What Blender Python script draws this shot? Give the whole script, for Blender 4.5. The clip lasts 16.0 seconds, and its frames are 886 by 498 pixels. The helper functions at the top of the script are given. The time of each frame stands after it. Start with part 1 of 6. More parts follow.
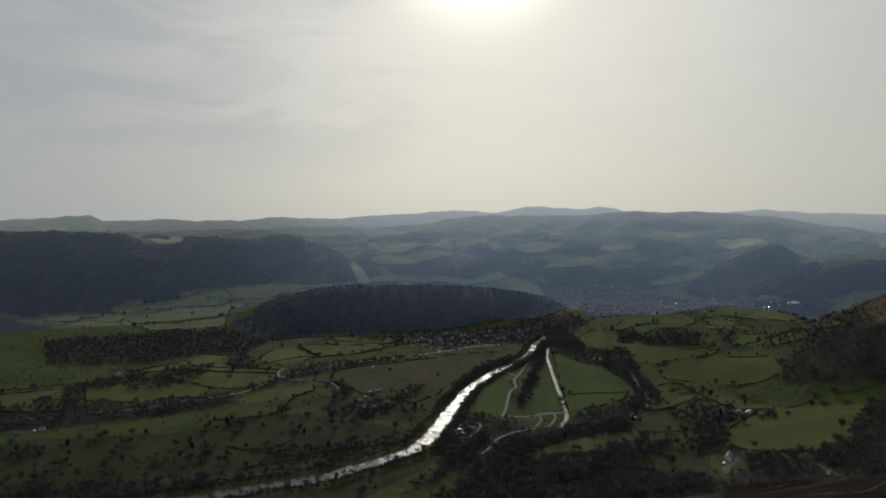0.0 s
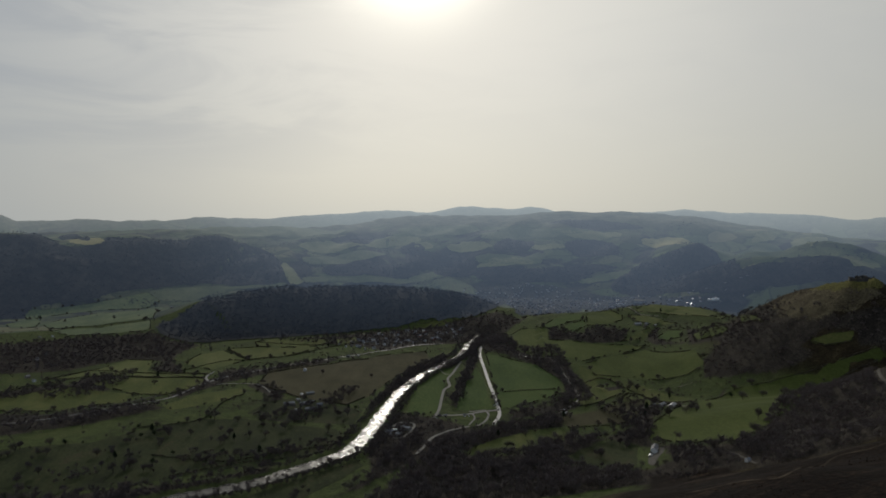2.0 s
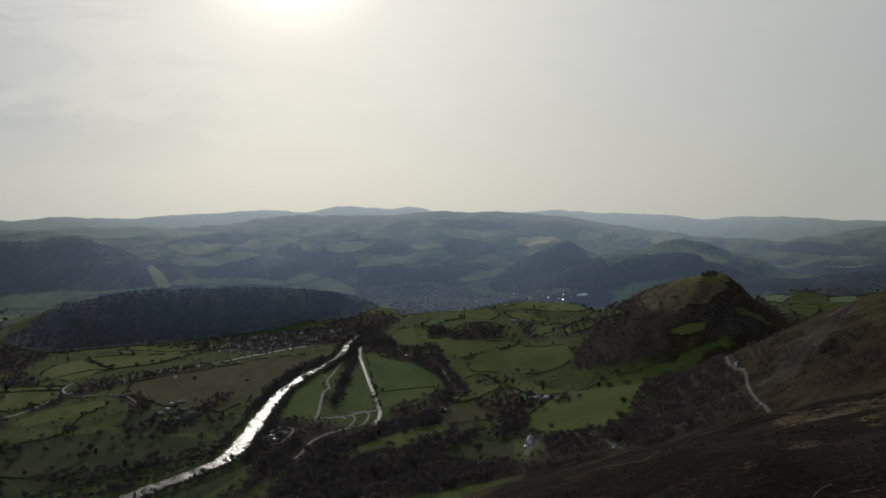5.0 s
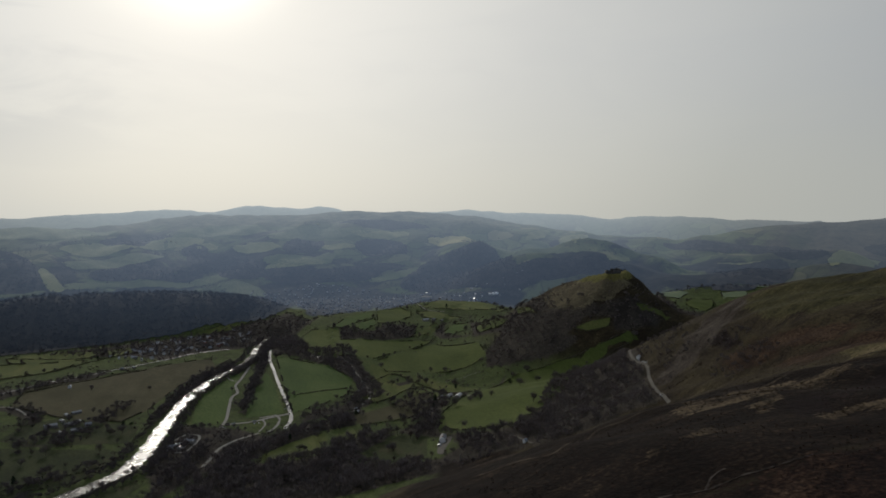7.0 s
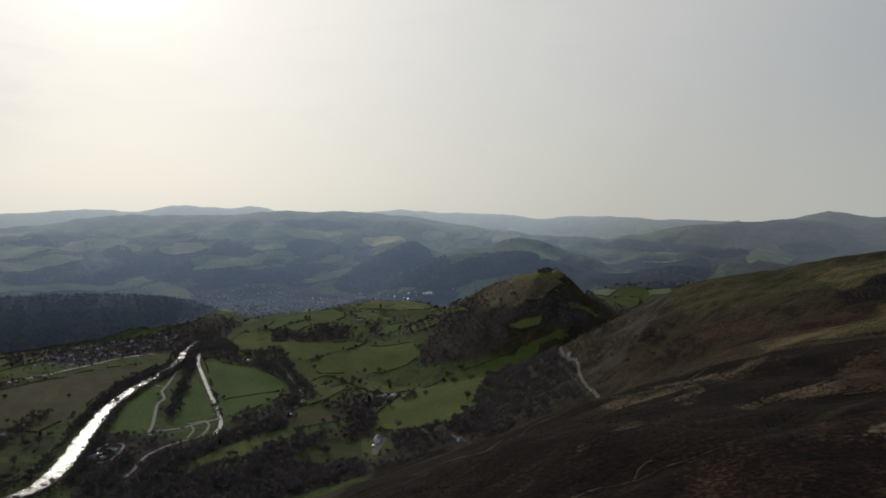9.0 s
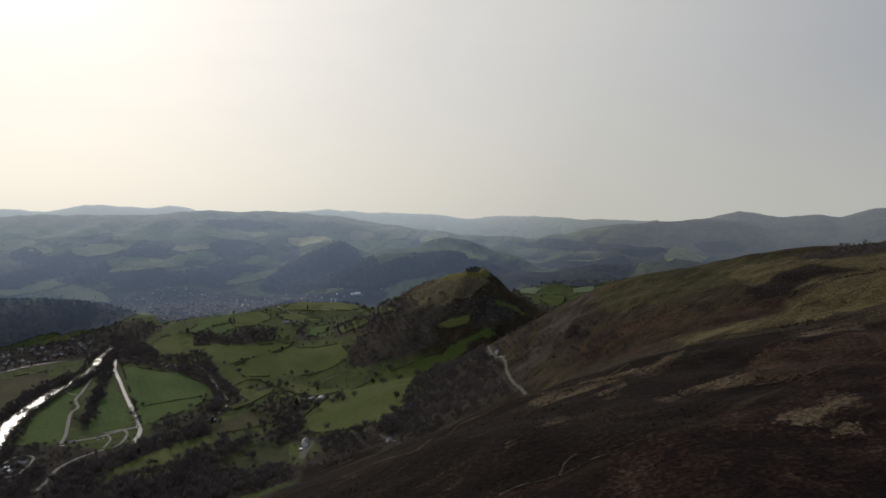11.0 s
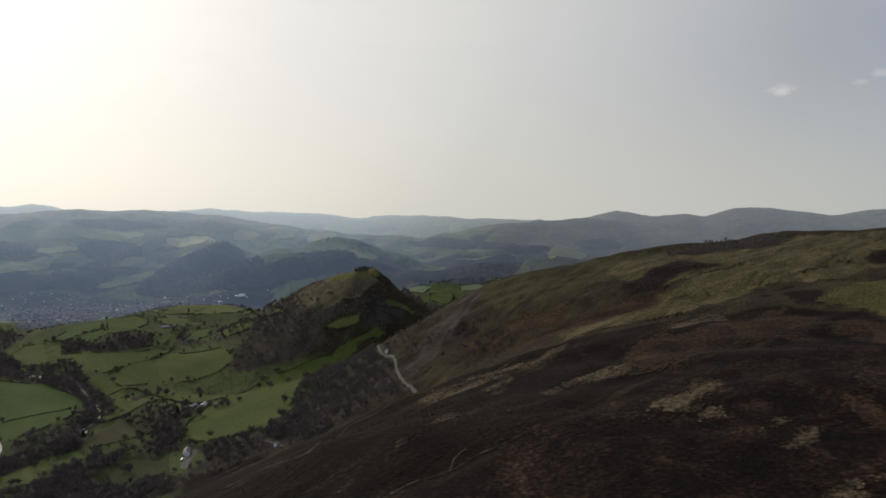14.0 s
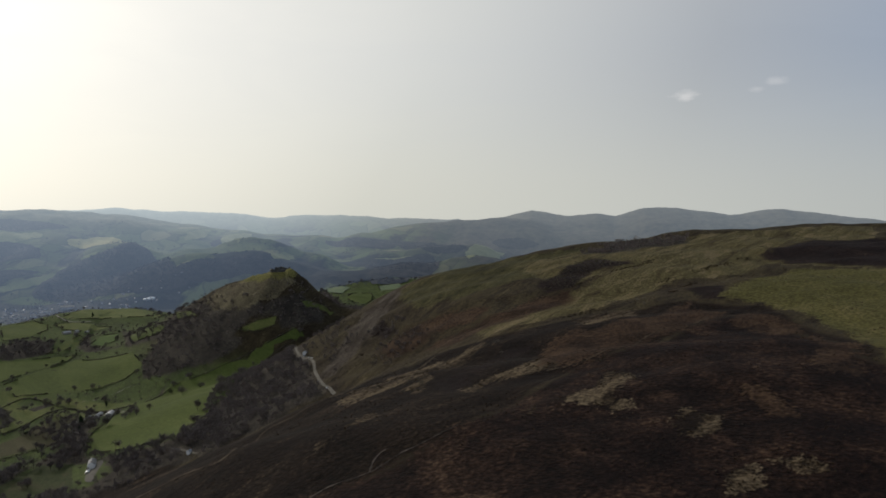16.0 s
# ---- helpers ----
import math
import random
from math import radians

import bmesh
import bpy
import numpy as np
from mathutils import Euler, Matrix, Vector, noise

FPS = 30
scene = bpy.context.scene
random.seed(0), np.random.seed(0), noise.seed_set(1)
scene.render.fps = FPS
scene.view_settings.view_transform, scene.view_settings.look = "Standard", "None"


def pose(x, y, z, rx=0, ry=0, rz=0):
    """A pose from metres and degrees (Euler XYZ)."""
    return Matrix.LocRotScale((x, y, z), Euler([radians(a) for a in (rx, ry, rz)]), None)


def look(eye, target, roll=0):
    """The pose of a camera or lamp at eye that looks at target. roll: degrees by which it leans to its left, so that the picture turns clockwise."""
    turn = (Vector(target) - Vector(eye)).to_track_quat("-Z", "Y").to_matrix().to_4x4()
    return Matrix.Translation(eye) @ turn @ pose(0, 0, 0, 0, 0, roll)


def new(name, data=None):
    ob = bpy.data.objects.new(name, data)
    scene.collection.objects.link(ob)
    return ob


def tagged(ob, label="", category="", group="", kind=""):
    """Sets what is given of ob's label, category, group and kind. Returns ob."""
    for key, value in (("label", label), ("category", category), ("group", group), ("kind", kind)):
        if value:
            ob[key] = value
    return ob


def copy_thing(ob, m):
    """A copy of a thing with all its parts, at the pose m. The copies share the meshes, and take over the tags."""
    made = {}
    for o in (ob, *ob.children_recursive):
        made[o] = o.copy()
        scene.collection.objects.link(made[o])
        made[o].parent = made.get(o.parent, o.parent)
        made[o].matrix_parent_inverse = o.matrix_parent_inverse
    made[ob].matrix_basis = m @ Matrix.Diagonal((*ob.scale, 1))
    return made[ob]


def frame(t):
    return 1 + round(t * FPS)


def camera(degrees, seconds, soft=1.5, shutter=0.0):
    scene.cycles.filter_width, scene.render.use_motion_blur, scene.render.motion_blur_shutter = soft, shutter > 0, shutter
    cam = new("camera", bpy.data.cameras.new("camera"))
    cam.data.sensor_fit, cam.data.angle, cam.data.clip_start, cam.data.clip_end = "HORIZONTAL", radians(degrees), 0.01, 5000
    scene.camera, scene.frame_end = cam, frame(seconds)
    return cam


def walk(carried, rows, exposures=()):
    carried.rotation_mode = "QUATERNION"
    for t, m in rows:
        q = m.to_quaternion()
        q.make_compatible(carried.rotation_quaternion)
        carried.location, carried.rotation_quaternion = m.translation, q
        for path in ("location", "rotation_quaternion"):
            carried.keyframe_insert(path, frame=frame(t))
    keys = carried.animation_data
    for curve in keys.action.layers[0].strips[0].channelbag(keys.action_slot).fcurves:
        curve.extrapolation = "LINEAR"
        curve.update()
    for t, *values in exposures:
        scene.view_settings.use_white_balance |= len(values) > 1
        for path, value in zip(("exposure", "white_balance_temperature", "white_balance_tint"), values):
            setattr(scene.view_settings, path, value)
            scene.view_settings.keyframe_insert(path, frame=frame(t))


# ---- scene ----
cam = camera(64.74, 16.0, 1.65)
EYE = 350.0   # height of the hovering eye over the river meadows

# the eye hovers on one spot and pans from the river valley round to the moor
PATH = [
    (0, pose(0, 0, EYE, 87.30, 0, 0.00)),
    (0.5, pose(0, 0, EYE, 87.28, 0, -1.35)),
    (1, pose(0, 0, EYE, 87.29, 0, -2.70)),
    (1.5, pose(0, 0, EYE, 87.29, 0, -4.08)),
    (2, pose(0, 0, EYE, 87.29, 0, -5.48)),
    (2.5, pose(0, 0, EYE, 87.29, 0, -6.93)),
    (3, pose(0, 0, EYE, 87.28, 0, -8.44)),
    (5.5, pose(0, 0, EYE, 87.28, 0, -17.36)),
    (6, pose(0, 0, EYE, 87.28, 0, -19.38)),
    (6.5, pose(0, 0, EYE, 87.28, 0, -21.17)),
    (7, pose(0, 0, EYE, 87.27, 0, -22.57)),
    (7.5, pose(0, 0, EYE, 87.27, 0, -23.90)),
    (8, pose(0, 0, EYE, 87.27, 0, -25.26)),
    (8.5, pose(0, 0, EYE, 87.26, 0, -26.62)),
    (9, pose(0, 0, EYE, 87.26, 0, -28.00)),
    (11.5, pose(0, 0, EYE, 87.24, 0, -35.39)),
    (12, pose(0, 0, EYE, 87.23, 0, -36.89)),
    (12.5, pose(0, 0, EYE, 87.23, 0, -38.40)),
    (13, pose(0, 0, EYE, 87.21, 0, -39.91)),
    (13.5, pose(0, 0, EYE, 87.19, 0, -41.43)),
    (14, pose(0, 0, EYE, 87.19, 0, -42.97)),
    (14.5, pose(0, 0, EYE, 87.18, 0, -44.55)),
    (15, pose(0, 0, EYE, 87.17, 0, -46.15)),
    (15.5, pose(0, 0, EYE, 87.17, 0, -47.86)),
    (16, pose(0, 0, EYE, 87.16, 0, -49.62)),
]
EXPOSURES = [(0.0, -0.30, 6350, 9), (3.0, -0.28, 6350, 9), (7.0, -0.12, 6300, 10), (9.0, 0.0, 6350, 11), (12.5, 0.20, 6500, 13), (16.0, 0.38, 6450, 10)]
walk(cam, PATH, EXPOSURES)

# ---- sky and sun: thin bright overcast, clearest far from the sun ----
SUN_EL, SUN_AZ = 23.5, 3.0     # degrees over the horizon; to the right of the first view


def direction(az, el):
    return Vector((math.sin(radians(az)) * math.cos(radians(el)), math.cos(radians(az)) * math.cos(radians(el)), math.sin(radians(el))))


class Graph:
    """Short ways to add nodes to one node tree."""

    def __init__(self, tree):
        self.tree = tree

    def add(self, kind, links=(), **settings):
        n = self.tree.nodes.new(kind)
        for key, value in settings.items():
            if key == "operation":
                n.operation = value
            elif key == "data_type":
                n.data_type = value
            elif key == "blend_type":
                n.blend_type = value
        for slot, value in links:
            self.put(n.inputs[slot], value)
        return n

    def put(self, socket, value):
        if isinstance(value, bpy.types.NodeSocket):
            self.tree.links.new(value, socket)
        else:
            socket.default_value = value

    def math(self, op, a, b=0.0, c=0.0):
        return self.add("ShaderNodeMath", [(0, a), (1, b), (2, c)], operation=op).outputs[0]

    def dot(self, a, b):
        return self.add("ShaderNodeVectorMath", [(0, a), (1, b)], operation="DOT_PRODUCT").outputs["Value"]

    def spread(self, v, a, b, c=0.0, d=1.0):
        n = self.add("ShaderNodeMapRange", [("Value", v), ("From Min", a), ("From Max", b), ("To Min", c), ("To Max", d)])
        n.interpolation_type = "SMOOTHSTEP"
        return n.outputs["Result"]

    def mix(self, f, a, b, blend="MIX"):
        n = self.add("ShaderNodeMix", data_type="RGBA", blend_type=blend)
        self.put(n.inputs[0], f)
        self.put(n.inputs[6], a)
        self.put(n.inputs[7], b)
        return n.outputs[2]

    def ramp(self, f, stops):
        n = self.add("ShaderNodeValToRGB", [("Fac", f)])
        el = n.color_ramp.elements
        while len(el) < len(stops):
            el.new(0.5)
        for e, (p, c) in zip(el, stops):
            e.position, e.color = p, (*c, 1)
        return n.outputs["Color"]

    def grain(self, vec, scale, detail=4.0, rough=0.55, warp=0.0):
        return self.add("ShaderNodeTexNoise", [("Vector", vec), ("Scale", scale), ("Detail", detail), ("Roughness", rough), ("Distortion", warp)]).outputs["Fac"]


to_sun = direction(SUN_AZ, SUN_EL)
world = bpy.data.worlds.new("hazy_sky")
scene.world = world
world.use_nodes = True
world.node_tree.nodes.clear()
g = Graph(world.node_tree)
way = g.add("ShaderNodeTexCoord").outputs["Generated"]
angle = g.math("MULTIPLY", g.math("ARCCOSINE", g.math("MINIMUM", g.dot(way, to_sun), 0.9999)), 1 / math.pi)   # 0 at the sun, 1 opposite
high = g.ramp(angle, [(0.0, (1.0, 0.96, 0.86)), (0.05, (0.94, 0.91, 0.83)), (0.10, (0.83, 0.81, 0.745)), (0.16, (0.685, 0.675, 0.63)), (0.25, (0.515, 0.52, 0.50)),
                      (0.36, (0.312, 0.332, 0.358)), (0.50, (0.165, 0.23, 0.345)), (1.0, (0.10, 0.16, 0.29))])
low = g.ramp(angle, [(0.0, (0.93, 0.90, 0.785)), (0.10, (0.87, 0.845, 0.74)), (0.17, (0.69, 0.675, 0.595)), (0.25, (0.515, 0.515, 0.46)), (0.45, (0.37, 0.385, 0.37)), (1.0, (0.22, 0.24, 0.27))])
height = g.dot(way, (0, 0, 1))
veil = g.mix(g.spread(height, -0.02, 0.24), low, high)
# streaks of thicker cloud, most of them on the side away from the moor
stretch = g.add("ShaderNodeMapping", [("Vector", way), ("Scale", (1.6, 1.6, 6.0)), ("Rotation", (0.0, 0.5, 0.0))]).outputs[0]
cloud = g.spread(g.grain(stretch, 2.3, 6, 0.55, 0.8), 0.40, 0.64)
cloud = g.math("MULTIPLY", cloud, g.spread(g.dot(way, (1, 0, 0)), 0.10, -0.35, 0.10, 1.0))
cloud = g.math("MULTIPLY", cloud, g.spread(height, 0.02, 0.16))
side = g.spread(g.dot(way, (1, 0, 0)), 0.02, -0.6, 0.0, 0.55)
veil = g.mix(side, veil, (0.40, 0.435, 0.47, 1))
veil = g.mix(g.math("MULTIPLY", cloud, 0.5), veil, (0.40, 0.43, 0.47, 1))
# the bright patch where the sun stands behind the cloud
glow = g.math("POWER", g.spread(angle, 0.075, 0.0), 2.2)
veil = g.mix(1.0, veil, g.mix(glow, (0, 0, 0, 1), (2.2, 2.05, 1.7, 1)), "ADD")
# two wisps of white cloud over the moor
for az, el, size, weight in ((68.6, 9.0, 0.022, 0.22), (74.9, 9.7, 0.020, 0.12), (73.6, 9.2, 0.012, 0.10)):
    flat = g.add("ShaderNodeMapping", [("Vector", way), ("Scale", (1.0, 1.0, 2.6))]).outputs[0]
    d = direction(az, el)
    off = g.add("ShaderNodeVectorMath", [(0, flat), (1, (d.x, d.y, d.z * 2.6))], operation="DISTANCE").outputs["Value"]
    off = g.math("ADD", off, g.math("MULTIPLY", g.math("SUBTRACT", g.grain(flat, 60, 4), 0.5), size * 1.6))
    veil = g.mix(g.math("MULTIPLY", g.spread(off, size, 0.0), weight), veil, (0.95, 0.90, 0.86, 1))
sky = g.add("ShaderNodeTexSky")
sky.sky_type, sky.sun_disc = "NISHITA", False
sky.sun_elevation, sky.sun_rotation = radians(SUN_EL), radians(SUN_AZ)
sky.altitude, sky.air_density, sky.dust_density, sky.ozone_density = 300, 1.0, 4.0, 1.0
clear = g.add("ShaderNodeBackground", [("Color", sky.outputs[0]), ("Strength", 0.06)])
thin = g.add("ShaderNodeBackground", [("Color", veil), ("Strength", 1.0)])
both = g.add("ShaderNodeMixShader", [(0, 0.95), (1, clear.outputs[0]), (2, thin.outputs[0])])
g.add("ShaderNodeOutputWorld", [("Surface", both.outputs[0])])

sun = new("sun", bpy.data.lights.new("sun", "SUN"))
sun.data.energy, sun.data.angle, sun.data.color = 1.15, radians(4.0), (1.0, 0.93, 0.82)
sun.matrix_world = look(to_sun * 100, (0, 0, 0))

# ---- materials ----
def begin(name):
    m = bpy.data.materials.new(name)
    m.use_nodes = True
    m.node_tree.nodes.clear()
    return m, Graph(m.node_tree)


def finish(g, base, rough=0.9, spec=0.1, normal=None, haze=False, metal=0.0):
    b = g.add("ShaderNodeBsdfPrincipled", [("Base Color", base), ("Roughness", rough), ("Specular IOR Level", spec), ("Metallic", metal)])
    if normal is not None:
        g.put(b.inputs["Normal"], normal)
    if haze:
        # distance haze painted in as emission that grows with range from the origin
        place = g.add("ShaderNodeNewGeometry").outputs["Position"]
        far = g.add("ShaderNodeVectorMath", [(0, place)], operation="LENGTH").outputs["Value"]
        painted_haze = g.ramp(g.math("DIVIDE", far, 5000.0), [(0.38, (0, 0, 0)), (0.45, (0.012, 0.017, 0.025)), (0.56, (0.027, 0.037, 0.054)), (0.64, (0.042, 0.057, 0.080)), (0.73, (0.072, 0.092, 0.120)),
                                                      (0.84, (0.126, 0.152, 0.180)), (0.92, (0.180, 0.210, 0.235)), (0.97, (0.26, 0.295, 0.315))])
        # painted haze peaks at 15 degrees, a little to one side of the sun
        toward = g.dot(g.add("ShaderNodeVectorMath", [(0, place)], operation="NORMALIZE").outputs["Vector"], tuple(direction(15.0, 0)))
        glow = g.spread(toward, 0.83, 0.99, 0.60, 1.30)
        painted_haze = g.mix(1.0, painted_haze, g.add("ShaderNodeCombineColor", [(0, glow), (1, glow), (2, glow)]).outputs[0], "MULTIPLY")
        g.put(b.inputs["Emission Color"], painted_haze)
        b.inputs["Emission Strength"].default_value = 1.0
    g.add("ShaderNodeOutputMaterial", [("Surface", b.outputs[0])])


def where(g, turn=0.0, stretch=(1, 1, 1)):
    c = g.add("ShaderNodeTexCoord").outputs["Object"]
    return g.add("ShaderNodeMapping", [("Vector", c), ("Rotation", (0, 0, radians(turn))), ("Scale", stretch)]).outputs[0]


def cover(name, stops, big, small, relief=0.4, turn=0.0, stretch=(1, 1, 1), rough=0.95, spec=0.06, haze=False, fine=0.35):
    """Ground cover: patches of the size big, tufts of the size small, in metres."""
    m, g = begin(name)
    v = where(g, turn, stretch)
    a, b = g.grain(v, 1 / big, 5, 0.6, 0.4), g.grain(v, 1 / small, 4, 0.6)
    f = g.math("ADD", g.math("MULTIPLY", a, 0.62), g.math("MULTIPLY", b, 0.38))
    base = g.ramp(g.math("MULTIPLY_ADD", g.math("SUBTRACT", f, 0.5), 1.7, 0.5), stops)
    light = g.spread(g.grain(v, 2.2 / small, 3, 0.65), 0.25, 0.75, 1 - fine, 1 + fine)
    base = g.mix(1.0, base, g.add("ShaderNodeCombineColor", [(0, light), (1, light), (2, light)]).outputs[0], "MULTIPLY")
    bump = g.add("ShaderNodeBump", [("Height", b), ("Distance", relief * 2), ("Strength", 0.8)])
    finish(g, base, rough, spec, bump.outputs[0], haze)
    return m


MAT = {
    "lush": cover("lush_meadow", [(0.25, (0.038, 0.062, 0.0165)), (0.5, (0.054, 0.082, 0.021)), (0.75, (0.076, 0.100, 0.028))], 70, 6, 0.1, 30, (1, 0.35, 1), fine=0.16),
    "spring": cover("spring_meadow", [(0.25, (0.047, 0.060, 0.0155)), (0.5, (0.065, 0.081, 0.0205)), (0.75, (0.088, 0.101, 0.0285))], 60, 5, 0.15, 40, (1, 0.35, 1), fine=0.18),
    "pasture": cover("pasture", [(0.25, (0.0475, 0.0590, 0.0173)), (0.5, (0.0775, 0.0897, 0.0254)), (0.75, (0.1126, 0.1134, 0.0380))], 45, 4, 0.2, 60, (1, 0.5, 1), fine=0.2),
    "pale": cover("pale_pasture", [(0.25, (0.0667, 0.0802, 0.0263)), (0.5, (0.0977, 0.1099, 0.0354)), (0.75, (0.1309, 0.1317, 0.0503))], 50, 5, 0.2, 20, (1, 0.5, 1), fine=0.18),
    "park": cover("parkland_grass", [(0.22, (0.0150, 0.0170, 0.0090)), (0.42, (0.0260, 0.0325, 0.0125)), (0.56, (0.0360, 0.0430, 0.0165)), (0.72, (0.0500, 0.0460, 0.0224)), (0.85, (0.0590, 0.0460, 0.0267))], 38, 5, 0.3, 15, (1, 0.5, 1), fine=0.3),
    "rough": cover("rough_brown_grass", [(0.25, (0.0396, 0.0374, 0.0176)), (0.5, (0.0572, 0.0517, 0.0253)), (0.75, (0.0792, 0.0682, 0.0374))], 50, 4, 0.2, 40, (1, 0.5, 1), fine=0.2),
    # haze=True adds the painted distance haze as emission
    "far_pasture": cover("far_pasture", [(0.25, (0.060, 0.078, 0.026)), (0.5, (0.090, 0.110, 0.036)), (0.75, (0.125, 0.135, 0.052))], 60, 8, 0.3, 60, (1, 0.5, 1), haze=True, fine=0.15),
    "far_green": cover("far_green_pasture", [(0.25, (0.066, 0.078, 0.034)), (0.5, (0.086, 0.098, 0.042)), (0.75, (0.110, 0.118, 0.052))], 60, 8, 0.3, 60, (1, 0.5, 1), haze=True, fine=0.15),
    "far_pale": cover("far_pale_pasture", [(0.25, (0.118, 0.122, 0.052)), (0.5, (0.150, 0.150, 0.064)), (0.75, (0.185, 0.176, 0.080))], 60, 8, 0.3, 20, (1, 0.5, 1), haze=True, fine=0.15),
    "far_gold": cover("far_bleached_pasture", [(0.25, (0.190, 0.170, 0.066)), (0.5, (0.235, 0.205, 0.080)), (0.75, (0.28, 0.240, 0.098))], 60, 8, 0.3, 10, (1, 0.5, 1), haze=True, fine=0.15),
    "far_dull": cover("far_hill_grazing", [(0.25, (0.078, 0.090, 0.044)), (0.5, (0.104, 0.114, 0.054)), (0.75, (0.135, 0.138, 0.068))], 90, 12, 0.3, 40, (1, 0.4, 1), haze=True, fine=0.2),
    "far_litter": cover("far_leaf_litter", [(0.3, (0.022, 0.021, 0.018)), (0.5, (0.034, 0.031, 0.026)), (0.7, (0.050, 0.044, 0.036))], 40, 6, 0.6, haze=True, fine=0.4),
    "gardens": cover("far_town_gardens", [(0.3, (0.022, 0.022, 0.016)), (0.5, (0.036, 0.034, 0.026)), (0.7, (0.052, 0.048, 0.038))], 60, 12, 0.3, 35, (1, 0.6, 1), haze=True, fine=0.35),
    "gravel": cover("gravel_track", [(0.3, (0.185, 0.172, 0.148)), (0.6, (0.27, 0.252, 0.215))], 14, 1.0, 0.1, fine=0.25),
    "tarmac": cover("worn_tarmac", [(0.3, (0.095, 0.092, 0.088)), (0.6, (0.140, 0.136, 0.128))], 20, 1.0, 0.03, rough=0.6, spec=0.5, fine=0.2),
    "cinder": cover("cinder_trackbed", [(0.3, (0.050, 0.045, 0.042)), (0.6, (0.085, 0.078, 0.070))], 20, 1.0, 0.1, fine=0.3),
}
MAT["pale_path"] = cover("trodden_path", [(0.30, (0.010, 0.0075, 0.006)), (0.5, (0.045, 0.036, 0.029)), (0.75, (0.12, 0.10, 0.084))], 8, 0.8, 0.2, fine=0.4)
MAT["stone_track"] = cover("stony_track", [(0.3, (0.0875, 0.0784, 0.0658)), (0.6, (0.1295, 0.1176, 0.0994))], 10, 1.0, 0.1, fine=0.3)
MAT["earth"] = cover("earth_path", [(0.36, (0.016, 0.011, 0.008)), (0.5, (0.042, 0.031, 0.020)), (0.7, (0.090, 0.070, 0.047))], 10, 1.2, 0.3, fine=0.4)


COVERS = ("turf", "moorgrass", "litter", "slope", "heather", "burnt", "scree", "hillside", "straw", "bracken", "hilltop", "moorfield")


